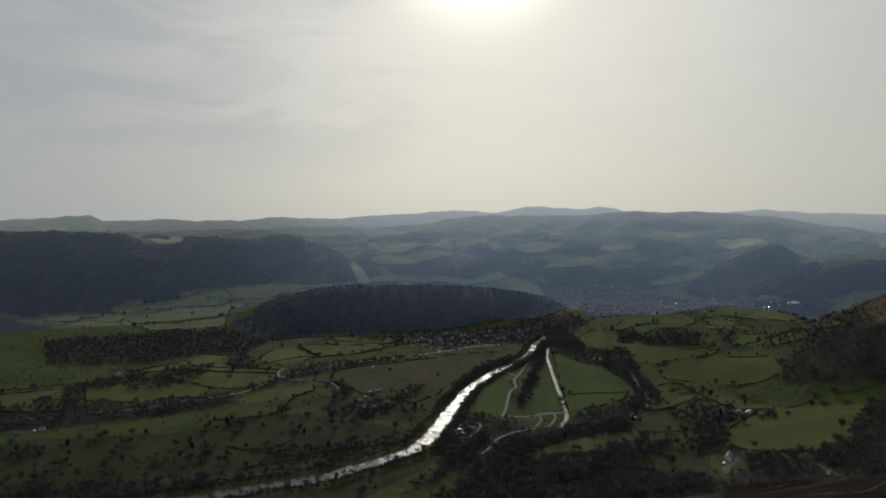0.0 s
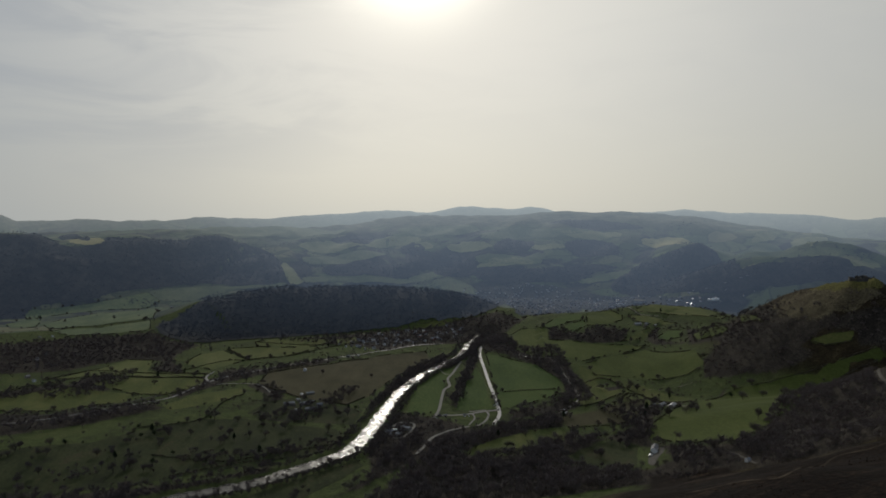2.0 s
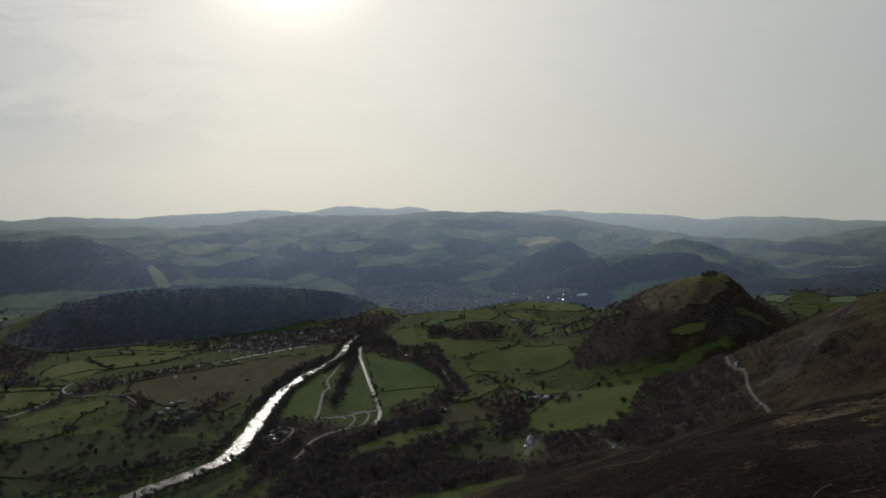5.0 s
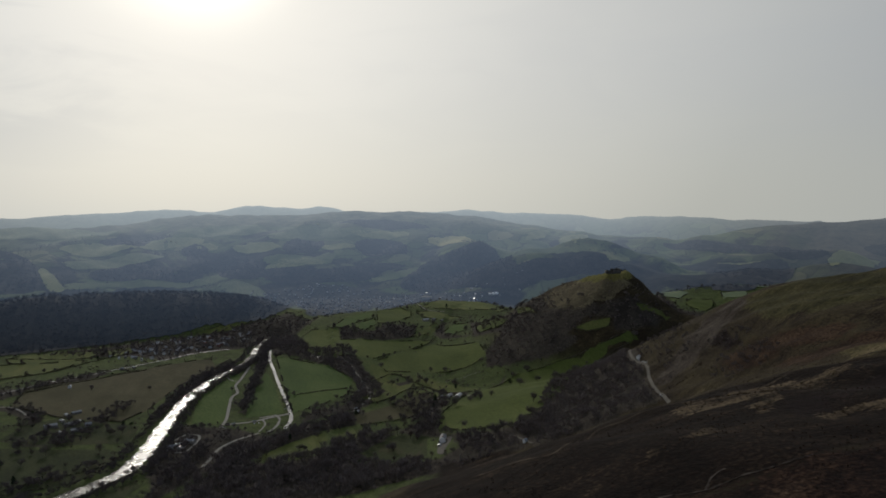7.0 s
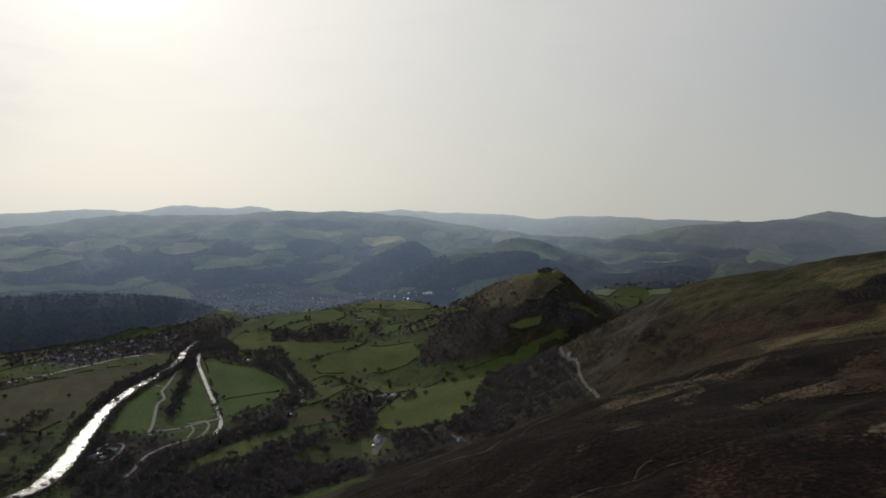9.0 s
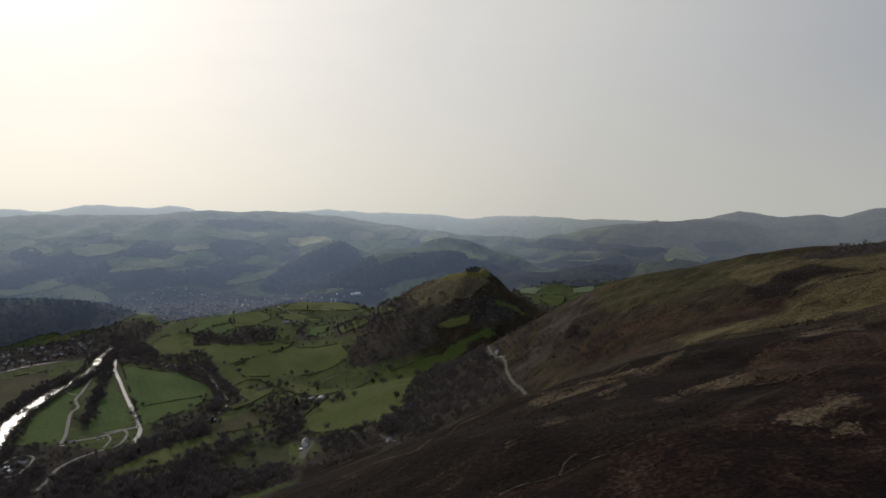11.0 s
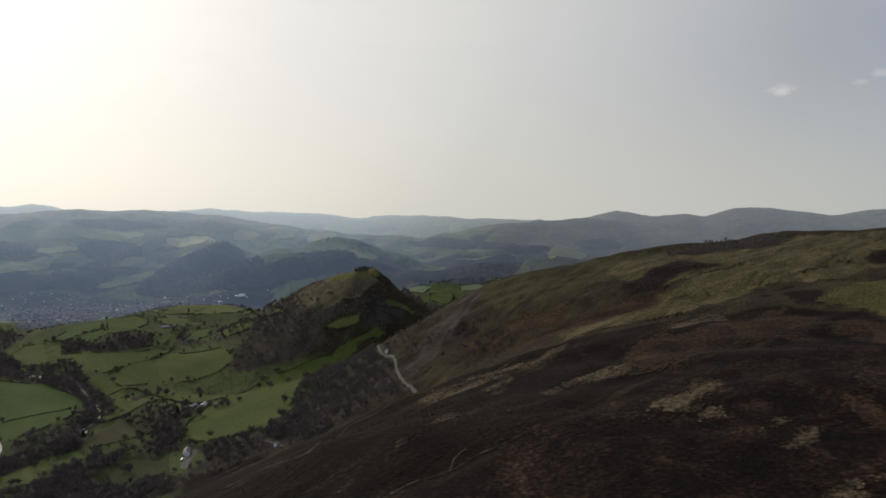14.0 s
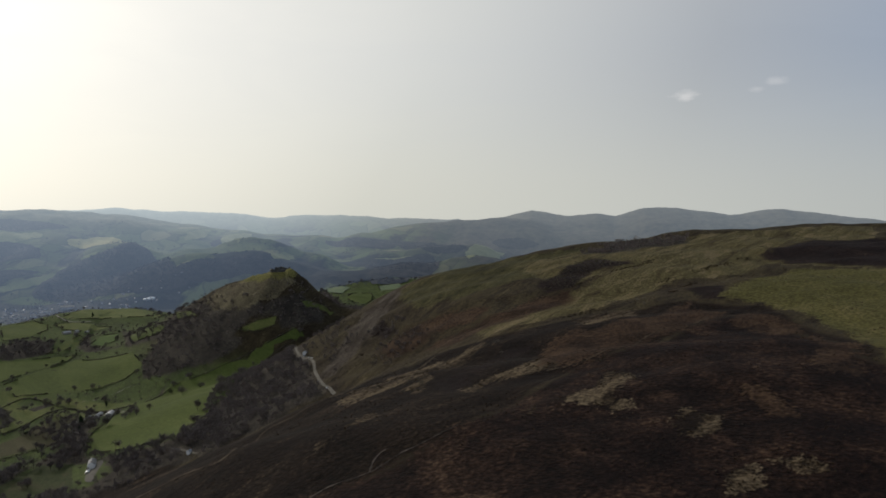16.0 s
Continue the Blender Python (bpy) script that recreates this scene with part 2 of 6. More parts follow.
def land_cover(name):
    """The ground: dull grass in the vale, rough fell above, and the moor's covers with torn edges where the plan puts them."""
    m, g = begin(name)
    v = where(g)
    along = where(g, -35, (0.16, 1, 1))
    big, mid, small = g.grain(v, 1 / 90, 5, 0.6, 0.5), g.grain(v, 1 / 17, 4, 0.6), g.grain(v, 1 / 2.4, 4, 0.65)
    streak = g.grain(along, 1 / 16, 6, 0.65, 0.5)
    f = g.math("ADD", g.math("MULTIPLY", big, 0.55), g.math("MULTIPLY", mid, 0.45))
    gain = lambda s, k: g.math("MULTIPLY_ADD", g.math("SUBTRACT", s, 0.5), k, 0.5)
    patch = gain(g.math("ADD", g.math("MULTIPLY", g.grain(v, 1 / 30, 6, 0.62, 0.6), 0.62), g.math("MULTIPLY", small, 0.38)), 1.7)
    lines = gain(g.math("ADD", g.math("MULTIPLY", streak, 0.70), g.math("MULTIPLY", small, 0.30)), 2.3)
    vale = g.ramp(f, [(0.34, (0.0319, 0.0348, 0.0166)), (0.44, (0.0483, 0.0599, 0.0215)), (0.54, (0.0657, 0.0831, 0.0264)), (0.64, (0.0792, 0.0888, 0.0313)), (0.74, (0.0773, 0.0695, 0.0373))])
    fell = g.ramp(g.math("ADD", g.math("MULTIPLY", f, 0.4), g.math("MULTIPLY", lines, 0.6)),
                  [(0.28, (0.0115, 0.0078, 0.0058)), (0.40, (0.0250, 0.0180, 0.0110)), (0.52, (0.0360, 0.0278, 0.0148)), (0.62, (0.0460, 0.0365, 0.0182)), (0.76, (0.0800, 0.0585, 0.0335))])
    z = g.add("ShaderNodeSeparateXYZ", [(0, v)]).outputs[2]
    reach = g.add("ShaderNodeVectorMath", [(0, v)], operation="LENGTH").outputs["Value"]
    high = g.math("MULTIPLY", g.spread(g.math("ADD", z, g.math("MULTIPLY", big, 60.0)), 75, 130), g.spread(reach, 1780, 1660))
    foot = g.math("MULTIPLY", g.spread(g.math("ADD", z, g.math("MULTIPLY", big, 60.0)), 44, 84), g.spread(reach, 1080, 900))
    base = g.mix(g.math("MAXIMUM", high, foot), vale, fell)
    tones = {}
    tones["moorgrass"] = (lines, [(0.22, (0.0300, 0.0215, 0.0125)), (0.36, (0.0540, 0.0430, 0.0195)), (0.5, (0.0720, 0.0600, 0.0255)), (0.64, (0.0920, 0.0730, 0.0345)), (0.82, (0.1350, 0.1050, 0.0580))])
    tones["turf"] = (lines, [(0.25, (0.024, 0.021, 0.010)), (0.5, (0.041, 0.038, 0.015)), (0.75, (0.064, 0.054, 0.023))])
    tones["litter"] = (patch, [(0.28, (0.0205, 0.0175, 0.0145)), (0.5, (0.039, 0.0325, 0.026)), (0.72, (0.064, 0.054, 0.040))])
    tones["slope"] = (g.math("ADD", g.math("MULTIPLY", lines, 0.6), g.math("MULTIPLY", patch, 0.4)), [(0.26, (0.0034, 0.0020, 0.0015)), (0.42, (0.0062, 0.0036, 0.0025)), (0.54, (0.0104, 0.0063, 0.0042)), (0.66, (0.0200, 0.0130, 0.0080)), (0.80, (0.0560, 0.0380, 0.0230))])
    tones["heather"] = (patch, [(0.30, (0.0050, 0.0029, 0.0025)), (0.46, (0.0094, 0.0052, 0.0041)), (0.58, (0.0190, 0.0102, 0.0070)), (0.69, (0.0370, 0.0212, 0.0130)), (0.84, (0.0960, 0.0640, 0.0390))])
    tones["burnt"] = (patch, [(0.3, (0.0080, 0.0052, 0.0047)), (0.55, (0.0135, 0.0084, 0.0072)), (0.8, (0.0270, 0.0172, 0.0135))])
    tones["scree"] = (lines, [(0.3, (0.024, 0.018, 0.013)), (0.5, (0.043, 0.034, 0.026)), (0.7, (0.064, 0.052, 0.041))])
    tones["hillside"] = (patch, [(0.3, (0.0520, 0.0408, 0.0258)), (0.5, (0.0884, 0.0728, 0.0431)), (0.7, (0.1300, 0.1102, 0.0639))])
    tones["straw"] = (lines, [(0.34, (0.0085, 0.0052, 0.0035)), (0.46, (0.0250, 0.0170, 0.0100)), (0.60, (0.0640, 0.0465, 0.0275)), (0.8, (0.1150, 0.0860, 0.0520))])
    tones["moorfield"] = (patch, [(0.25, (0.048, 0.044, 0.0150)), (0.5, (0.068, 0.061, 0.0200)), (0.75, (0.092, 0.078, 0.0300))])
    tones["bracken"] = (patch, [(0.3, (0.0149, 0.0085, 0.0054)), (0.5, (0.0298, 0.0171, 0.0101)), (0.7, (0.0571, 0.0348, 0.0197))])
    tones["hilltop"] = (patch, [(0.25, (0.080, 0.074, 0.024)), (0.5, (0.112, 0.104, 0.033)), (0.75, (0.150, 0.130, 0.050))])
    torn = g.math("ADD", g.math("MULTIPLY", g.math("SUBTRACT", patch, 0.5), 0.55), g.math("MULTIPLY", g.math("SUBTRACT", lines, 0.5), 0.45))
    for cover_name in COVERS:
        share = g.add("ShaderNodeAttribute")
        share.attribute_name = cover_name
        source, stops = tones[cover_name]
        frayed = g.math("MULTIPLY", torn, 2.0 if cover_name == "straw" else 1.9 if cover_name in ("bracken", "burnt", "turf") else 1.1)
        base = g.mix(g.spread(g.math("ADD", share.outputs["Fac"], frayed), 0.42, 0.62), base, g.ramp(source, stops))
    light = g.spread(small, 0.25, 0.75, 0.55, 1.45)
    base = g.mix(1.0, base, g.add("ShaderNodeCombineColor", [(0, light), (1, light), (2, light)]).outputs[0], "MULTIPLY")
    bump = g.add("ShaderNodeBump", [("Height", g.math("ADD", small, g.math("MULTIPLY", mid, 2.0))), ("Distance", 1.2), ("Strength", 0.9)])
    finish(g, base, 0.95, 0.05, bump.outputs[0])
    return m


def far_cover(name):
    """Distant hill farms: a patchwork of small fields with dark hedges, woods and open moor above."""
    m, g = begin(name)
    v = where(g)
    warp = g.add("ShaderNodeTexNoise", [("Vector", v), ("Scale", 1 / 160), ("Detail", 2.0)]).outputs["Color"]
    bent = g.add("ShaderNodeVectorMath", [(0, warp), (1, (90, 90, 0)), (2, v)], operation="MULTIPLY_ADD").outputs[0]
    level = g.add("ShaderNodeMapping", [("Vector", bent), ("Scale", (0.8, 1.15, 0))]).outputs[0]
    cells = g.add("ShaderNodeTexVoronoi", [("Vector", level), ("Scale", 1 / 95)])
    edge = g.add("ShaderNodeTexVoronoi", [("Vector", level), ("Scale", 1 / 95)])
    edge.feature = "DISTANCE_TO_EDGE"
    pick = g.add("ShaderNodeSeparateColor", [(0, cells.outputs["Color"])]).outputs[0]
    field = g.ramp(pick, [(0.0, (0.040, 0.046, 0.024)), (0.28, (0.085, 0.104, 0.038)), (0.46, (0.068, 0.066, 0.036)), (0.62, (0.135, 0.150, 0.058)), (0.82, (0.072, 0.092, 0.036)), (0.95, (0.185, 0.165, 0.080))])
    field = g.mix(0.4, field, (0.088, 0.094, 0.042, 1))
    field = g.mix(g.spread(edge.outputs["Distance"], 0.01, 0.06, 0.4, 0.0), field, (0.022, 0.024, 0.018, 1))
    big, mid = g.grain(v, 1 / 330, 5, 0.6, 0.6), g.grain(v, 1 / 40, 4, 0.6)
    wood = g.ramp(mid, [(0.3, (0.018, 0.019, 0.016)), (0.7, (0.036, 0.033, 0.026))])
    z = g.add("ShaderNodeSeparateXYZ", [(0, v)]).outputs[2]
    moor = g.ramp(mid, [(0.3, (0.066, 0.064, 0.038)), (0.5, (0.096, 0.092, 0.050)), (0.7, (0.125, 0.114, 0.066))])
    low = g.math("MULTIPLY", g.spread(z, 190, 120), 0.05)
    base = g.mix(g.spread(g.math("ADD", big, low), 0.52, 0.60), field, wood)
    base = g.mix(g.spread(g.math("ADD", z, g.math("MULTIPLY", big, 160.0)), 330, 400), base, moor)
    xyz = g.add("ShaderNodeSeparateXYZ", [(0, v)])
    east = g.math("SUBTRACT", g.math("MULTIPLY", xyz.outputs[0], 0.70), g.math("MULTIPLY", xyz.outputs[1], 0.714))
    heath = g.ramp(g.math("ADD", g.math("MULTIPLY", big, 0.6), g.math("MULTIPLY", mid, 0.4)), [(0.34, (0.030, 0.026, 0.022)), (0.48, (0.064, 0.055, 0.040)), (0.60, (0.092, 0.078, 0.054)), (0.72, (0.110, 0.096, 0.062))])
    base = g.mix(g.spread(g.math("ADD", east, g.math("MULTIPLY", big, 500.0)), 150, 650, 0.0, 0.9), base, heath)
    bump = g.add("ShaderNodeBump", [("Height", mid), ("Distance", 6.0), ("Strength", 0.6)])
    # True: the far hillsides carry the painted haze glow
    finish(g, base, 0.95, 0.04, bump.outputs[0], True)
    return m


def simple(name, c, rough=0.8, spec=0.2, vary=0.25, size=1.5, haze=False, metal=0.0):
    """A worn surface: two scales of variation, and a shade of its own for each object."""
    m, g = begin(name)
    v = where(g)
    f = g.math("ADD", g.math("MULTIPLY", g.grain(v, 1 / size, 4), 0.6), g.math("MULTIPLY", g.grain(v, 6 / size, 3), 0.4))
    f = g.math("ADD", f, g.math("MULTIPLY", g.math("SUBTRACT", g.add("ShaderNodeObjectInfo").outputs["Random"], 0.5), 0.6))
    base = g.ramp(f, [(0.2, tuple(k * (1 - vary) for k in c)), (0.8, tuple(k * (1 + vary) for k in c))])
    finish(g, base, rough, spec, None, haze, metal)
    return m


def twigs(name, stops, haze=False):
    """Bare twigs or needles: each clump and each tree has its own shade."""
    m, g = begin(name)
    r = g.add("ShaderNodeNewGeometry").outputs["Random Per Island"]
    o = g.add("ShaderNodeObjectInfo").outputs["Random"]
    patch = g.grain(where(g), 1 / 60, 3)
    base = g.ramp(g.math("ADD", g.math("MULTIPLY", r, 0.45), g.math("ADD", g.math("MULTIPLY", o, 0.2), g.math("MULTIPLY", patch, 0.4))), stops)
    finish(g, base, 0.9, 0.05, None, haze)
    return m


def water(name):
    m, g = begin(name)
    v = where(g, 0, (1, 1, 1))
    ripple = g.math("ADD", g.grain(v, 1 / 2.5, 4, 0.6), g.math("MULTIPLY", g.grain(v, 1 / 11, 4, 0.65), 2.6))
    rapid = g.spread(g.grain(v, 1 / 26, 4, 0.6), 0.35, 0.65, 0.06, 0.40)
    bump = g.add("ShaderNodeBump", [("Height", ripple), ("Distance", 0.35), ("Strength", 0.55)])
    b = g.add("ShaderNodeBsdfPrincipled", [("Base Color", (0.030, 0.026, 0.018, 1)), ("Roughness", rapid), ("IOR", 1.333), ("Normal", bump.outputs[0])])
    b.inputs["Specular IOR Level"].default_value = 0.5
    g.add("ShaderNodeOutputMaterial", [("Surface", b.outputs[0])])
    return m


BARE = [(0.2, (0.078, 0.064, 0.058)), (0.5, (0.120, 0.098, 0.087)), (0.8, (0.175, 0.143, 0.124))]
DENSE = [(0.2, (0.048, 0.041, 0.038)), (0.5, (0.062, 0.053, 0.048)), (0.8, (0.082, 0.070, 0.062))]
# far_ twigs, slate and wall emit the painted distance haze too
MAT.update(
    ground=land_cover("rough_ground"), far=far_cover("far_hill_farms"), water=water("river_water"),
    bark=simple("bark", (0.060, 0.050, 0.042), 0.9, 0.1, 0.4),
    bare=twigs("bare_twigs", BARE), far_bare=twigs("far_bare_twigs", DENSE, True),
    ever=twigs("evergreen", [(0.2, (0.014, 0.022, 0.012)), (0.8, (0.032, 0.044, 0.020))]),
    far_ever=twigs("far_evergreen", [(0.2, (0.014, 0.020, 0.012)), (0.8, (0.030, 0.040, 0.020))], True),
    hedge=twigs("hedge_twigs", [(0.2, (0.060, 0.056, 0.038)), (0.5, (0.098, 0.086, 0.060)), (0.8, (0.145, 0.120, 0.084))]),
    tuft=twigs("heather_tufts", [(0.2, (0.0192, 0.0136, 0.0112)), (0.6, (0.0416, 0.0288, 0.0208)), (0.9, (0.0960, 0.0688, 0.0432))]),
    straw_tuft=twigs("straw_tufts", [(0.2, (0.026, 0.018, 0.010)), (0.6, (0.050, 0.036, 0.021)), (0.9, (0.085, 0.064, 0.039))]),
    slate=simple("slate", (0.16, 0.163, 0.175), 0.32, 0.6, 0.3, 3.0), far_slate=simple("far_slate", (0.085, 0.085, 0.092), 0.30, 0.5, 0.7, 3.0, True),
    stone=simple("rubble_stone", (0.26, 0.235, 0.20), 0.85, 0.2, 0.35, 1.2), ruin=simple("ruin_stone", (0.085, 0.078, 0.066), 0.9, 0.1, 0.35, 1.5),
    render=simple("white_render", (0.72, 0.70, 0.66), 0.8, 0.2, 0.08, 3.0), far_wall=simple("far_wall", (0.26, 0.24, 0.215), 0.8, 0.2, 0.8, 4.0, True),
    brick=simple("brick", (0.26, 0.13, 0.09), 0.85, 0.2, 0.3, 1.0), glass=simple("window_glass", (0.03, 0.035, 0.04), 0.08, 0.7, 0.2),
    door=simple("painted_door", (0.06, 0.05, 0.045), 0.5, 0.3, 0.3), tin=simple("tin_roof", (0.20, 0.205, 0.21), 0.5, 0.4, 0.3, 4.0, False, 0.3),
    canvas=simple("white_canvas", (0.85, 0.85, 0.84), 0.5, 0.3, 0.05, 6.0), paint=simple("white_car_paint", (0.75, 0.75, 0.75), 0.3, 0.5, 0.1),
)

# ---- the plan: rivers, roads, fields, woods and settlements, in metres ----
RIVER = [(299, 1998), (268, 1926), (247, 1867), (213, 1737), (159, 1618), (122, 1559), (85, 1482), (52, 1395), (25, 1288), (0, 1180), (-17, 1103), (-41, 1035), (-76, 994), (-120, 953), (-168, 915), (-229, 886), (-285, 859), (-391, 814), (-560, 768)]
FIELDS = []
FIELDS.append(('pasture', [(-333, 1955), (-284, 2001), (-112, 1989), (-146, 1908), (-219, 1869), (-315, 1893)]))
FIELDS.append(('pasture', [(-111, 1978), (-64, 2008), (-38, 1924), (-106, 1881)]))
FIELDS.append(('pale', [(-455, 1697), (-442, 1786), (-397, 1844), (-311, 1718), (-375, 1617)]))
FIELDS.append(('pasture', [(-393, 1860), (-315, 1893), (-144, 1875), (-208, 1775), (-307, 1717)]))
FIELDS.append(('pale', [(-701, 1550), (-628, 1660), (-609, 1761), (-537, 1737), (-515, 1621), (-378, 1577), (-370, 1542), (-570, 1572)]))
FIELDS.append(('pasture', [(-594, 1502), (-541, 1563), (-368, 1532), (-359, 1471), (-416, 1398), (-462, 1401)]))
FIELDS.append(('rough', [(-242, 1609), (-33, 1707), (124, 1761), (131, 1670), (45, 1520), (-15, 1350), (-57, 1288), (-160, 1362), (-245, 1471)]))
FIELDS.append(('pasture', [(-868, 1355), (-793, 1397), (-736, 1346), (-686, 1244), (-791, 1233)]))
FIELDS.append(('pasture', [(-721, 1393), (-633, 1478), (-475, 1406), (-463, 1352), (-577, 1296), (-679, 1310)]))
FIELDS.append(('pasture', [(-393, 1320), (-357, 1393), (-277, 1450), (-260, 1388), (-289, 1340), (-372, 1284)]))
FIELDS.append(('park', [(-642, 1081), (-439, 1106), (-305, 1226), (-224, 1220), (-138, 1170), (-65, 1142), (-50, 1089), (-80, 1031), (-151, 999), (-240, 962), (-309, 931), (-465, 891), (-563, 872), (-709, 1024)]))
FIELDS.append(('park', [(-230, 1253), (-200, 1330), (-159, 1351), (-25, 1251), (-42, 1165), (-140, 1190)]))
FIELDS.append(('park', [(-110, 928), (-66, 962), (-28, 994), (-19, 971), (-62, 900), (-113, 836), (-208, 829)]))
FIELDS.append(('lush', [(78, 1453), (159, 1607), (175, 1577), (143, 1444), (109, 1220), (54, 1215)]))
FIELDS.append(('lush', [(142, 1231), (170, 1380), (227, 1578), (230, 1501), (209, 1238)]))
FIELDS.append(('lush', [(277, 1752), (308, 1671), (368, 1578), (384, 1422), (345, 1316), (275, 1264), (224, 1232), (248, 1474)]))
FIELDS.append(('pasture', [(452, 1516), (541, 1366), (590, 1244), (580, 1202), (521, 1262), (489, 1437), (428, 1393), (436, 1465)]))
FIELDS.append(('pasture', [(354, 1289), (456, 1340), (535, 1375), (505, 1325), (384, 1247)]))
FIELDS.append(('rough', [(305, 1178), (392, 1208), (488, 1278), (497, 1225), (425, 1138), (318, 1120)]))
FIELDS.append(('pasture', [(131, 1020), (190, 1073), (250, 1106), (249, 1063), (213, 1012), (160, 994)]))
FIELDS.append(('pasture', [(265, 1091), (313, 1103), (316, 1066), (256, 1037)]))
FIELDS.append(('park', [(263, 952), (302, 1007), (366, 1046), (391, 1005), (351, 901), (302, 903)]))
FIELDS.append(('pasture', [(454, 1488), (463, 1295), (508, 1221), (513, 1329), (450, 1311), (394, 1301)]))
FIELDS.append(('pasture', [(399, 1232), (540, 1332), (540, 1304), (486, 1261)]))
FIELDS.append(('far_pale', [(372, 3231), (475, 3294), (633, 3345), (726, 3293), (740, 3241), (613, 3239), (488, 3223), (390, 3188)]))
FIELDS.append(('far_green', [(684, 3281), (769, 3365), (828, 3335), (760, 3240)]))
FIELDS.append(('far_pale', [(800, 3502), (923, 3430), (915, 3382), (789, 3430)]))
FIELDS.append(('far_green', [(904, 3036), (1036, 3078), (1153, 3096), (1139, 3029), (1008, 2995), (916, 2991)]))
FIELDS.append(('far_gold', [(1331, 3405), (1474, 3441), (1537, 3304), (1440, 3190), (1348, 3330)]))
FIELDS.append(('far_green', [(149, 3233), (310, 3297), (353, 3225), (254, 3178), (178, 3175)]))
FIELDS.append(('far_dull', [(251, 3138), (342, 3170), (420, 3076), (431, 2973), (325, 3023)]))
FIELDS.append(('far_pale', [(447, 3629), (540, 3547), (583, 3463), (475, 3460), (421, 3531)]))
FIELDS.append(('far_dull', [(185, 3888), (348, 3941), (533, 3867), (550, 3756), (331, 3753), (194, 3811)]))
FIELDS.append(('far_dull', [(568, 3693), (800, 3756), (978, 3631), (1158, 3619), (953, 3542), (771, 3623), (572, 3583)]))
FIELDS.append(('far_pale', [(983, 3596), (1236, 3572), (1239, 3474), (1011, 3518)]))
FIELDS.append(('far_pale', [(174, 3680), (271, 3662), (294, 3576), (204, 3586)]))
FIELDS.append(('far_green', [(1719, 3104), (1898, 3152), (1738, 2725), (1556, 2584), (1482, 2627)]))
FIELDS.append(('far_pale', [(1993, 3193), (2153, 3271), (2215, 3239), (1797, 2729)]))
FIELDS.append(('far_pale', [(1812, 2505), (1922, 2528), (1919, 2495), (1763, 2417)]))
FIELDS.append(('far_pale', [(1881, 3302), (2052, 3396), (1925, 3244), (1807, 3201)]))
FIELDS.append(('far_green', [(1745, 2725), (1848, 2666), (1876, 2607), (1665, 2529)]))
FIELDS.append(('far_pale', [(2388, 2465), (2521, 2382), (2576, 2297), (2396, 2401)]))
FIELDS.append(('far_pale', [(2747, 2188), (2960, 2139), (2964, 2106), (2341, 1838)]))
FIELDS.append(('far_green', [(-318, 3132), (-301, 3226), (-67, 3219), (141, 3217), (139, 3165), (-66, 3151), (-195, 3182)]))
FIELDS.append(('far_dull', [(-933, 3956), (-674, 4093), (-416, 4127), (-178, 3972), (-235, 3865), (-511, 3842), (-727, 3701), (-852, 3613)]))
FIELDS.append(('far_pale', [(-375, 3709), (-79, 3811), (197, 3791), (227, 3677), (43, 3700), (-189, 3571), (-367, 3630)]))
FIELDS.append(('far_dull', [(-354, 3498), (-131, 3538), (47, 3596), (-71, 3423), (-290, 3404)]))
FIELDS.append(('far_gold', [(-1363, 3276), (-1256, 3331), (-1198, 3190), (-1308, 3173)]))
FIELDS.append(('far_pale', [(-448, 3366), (-420, 3394), (-350, 3205), (-318, 3132), (-379, 3121)]))
FIELDS.append(('far_pale', [(363, 3598), (451, 3596), (482, 3503), (411, 3508)]))
FIELDS.append(('far_green', [(492, 3376), (644, 3371), (762, 3281), (621, 3249), (497, 3311)]))
FIELDS.append(('far_pale', [(796, 3490), (913, 3445), (905, 3393), (794, 3421)]))
FIELDS.append(('pasture', [(-1221, 2542), (-1112, 2661), (-1027, 2768), (-915, 2895), (-844, 2825), (-861, 2723), (-1015, 2678), (-1128, 2554), (-1159, 2452)]))
FIELDS.append(('far_green', [(-906, 2906), (-781, 2996), (-554, 3054), (-415, 3112), (-409, 3065), (-591, 2998), (-672, 2932), (-719, 2842), (-829, 2821)]))
FIELDS.append(('pasture', [(-1057, 2331), (-1054, 2473), (-986, 2599), (-830, 2691), (-796, 2647), (-728, 2358), (-853, 2248), (-1008, 2261)]))
FIELDS.append(('pale', [(-991, 2221), (-836, 2203), (-720, 2302), (-670, 2142), (-683, 2104), (-755, 2075), (-882, 2107)]))
FIELDS.append(('pale', [(-1369, 2388), (-1320, 2433), (-1243, 2393), (-1216, 2307), (-1319, 2301)]))
FIELDS.append(('pale', [(-1190, 2361), (-1162, 2499), (-1108, 2423), (-1068, 2296), (-1131, 2279)]))
FIELDS.append(('pasture', [(111, 2125), (183, 2160), (277, 2207), (313, 2202), (216, 2137), (127, 2108)]))
FIELDS.append(('spring', [(361, 1961), (414, 1959), (461, 1845), (442, 1751), (534, 1679), (659, 1651), (634, 1627), (523, 1578), (472, 1548), (393, 1619), (356, 1754)]))
FIELDS.append(('spring', [(475, 1534), (562, 1590), (645, 1614), (691, 1450), (664, 1352), (630, 1350), (553, 1418), (468, 1452)]))
FIELDS.append(('spring', [(616, 2001), (690, 1998), (702, 1935), (683, 1882), (612, 1822), (568, 1832)]))
FIELDS.append(('lush', [(494, 1816), (530, 1864), (579, 1900), (562, 1830), (522, 1783), (494, 1791)]))
FIELDS.append(('lush', [(457, 1879), (509, 1961), (601, 1993), (585, 1923), (526, 1878), (472, 1851)]))
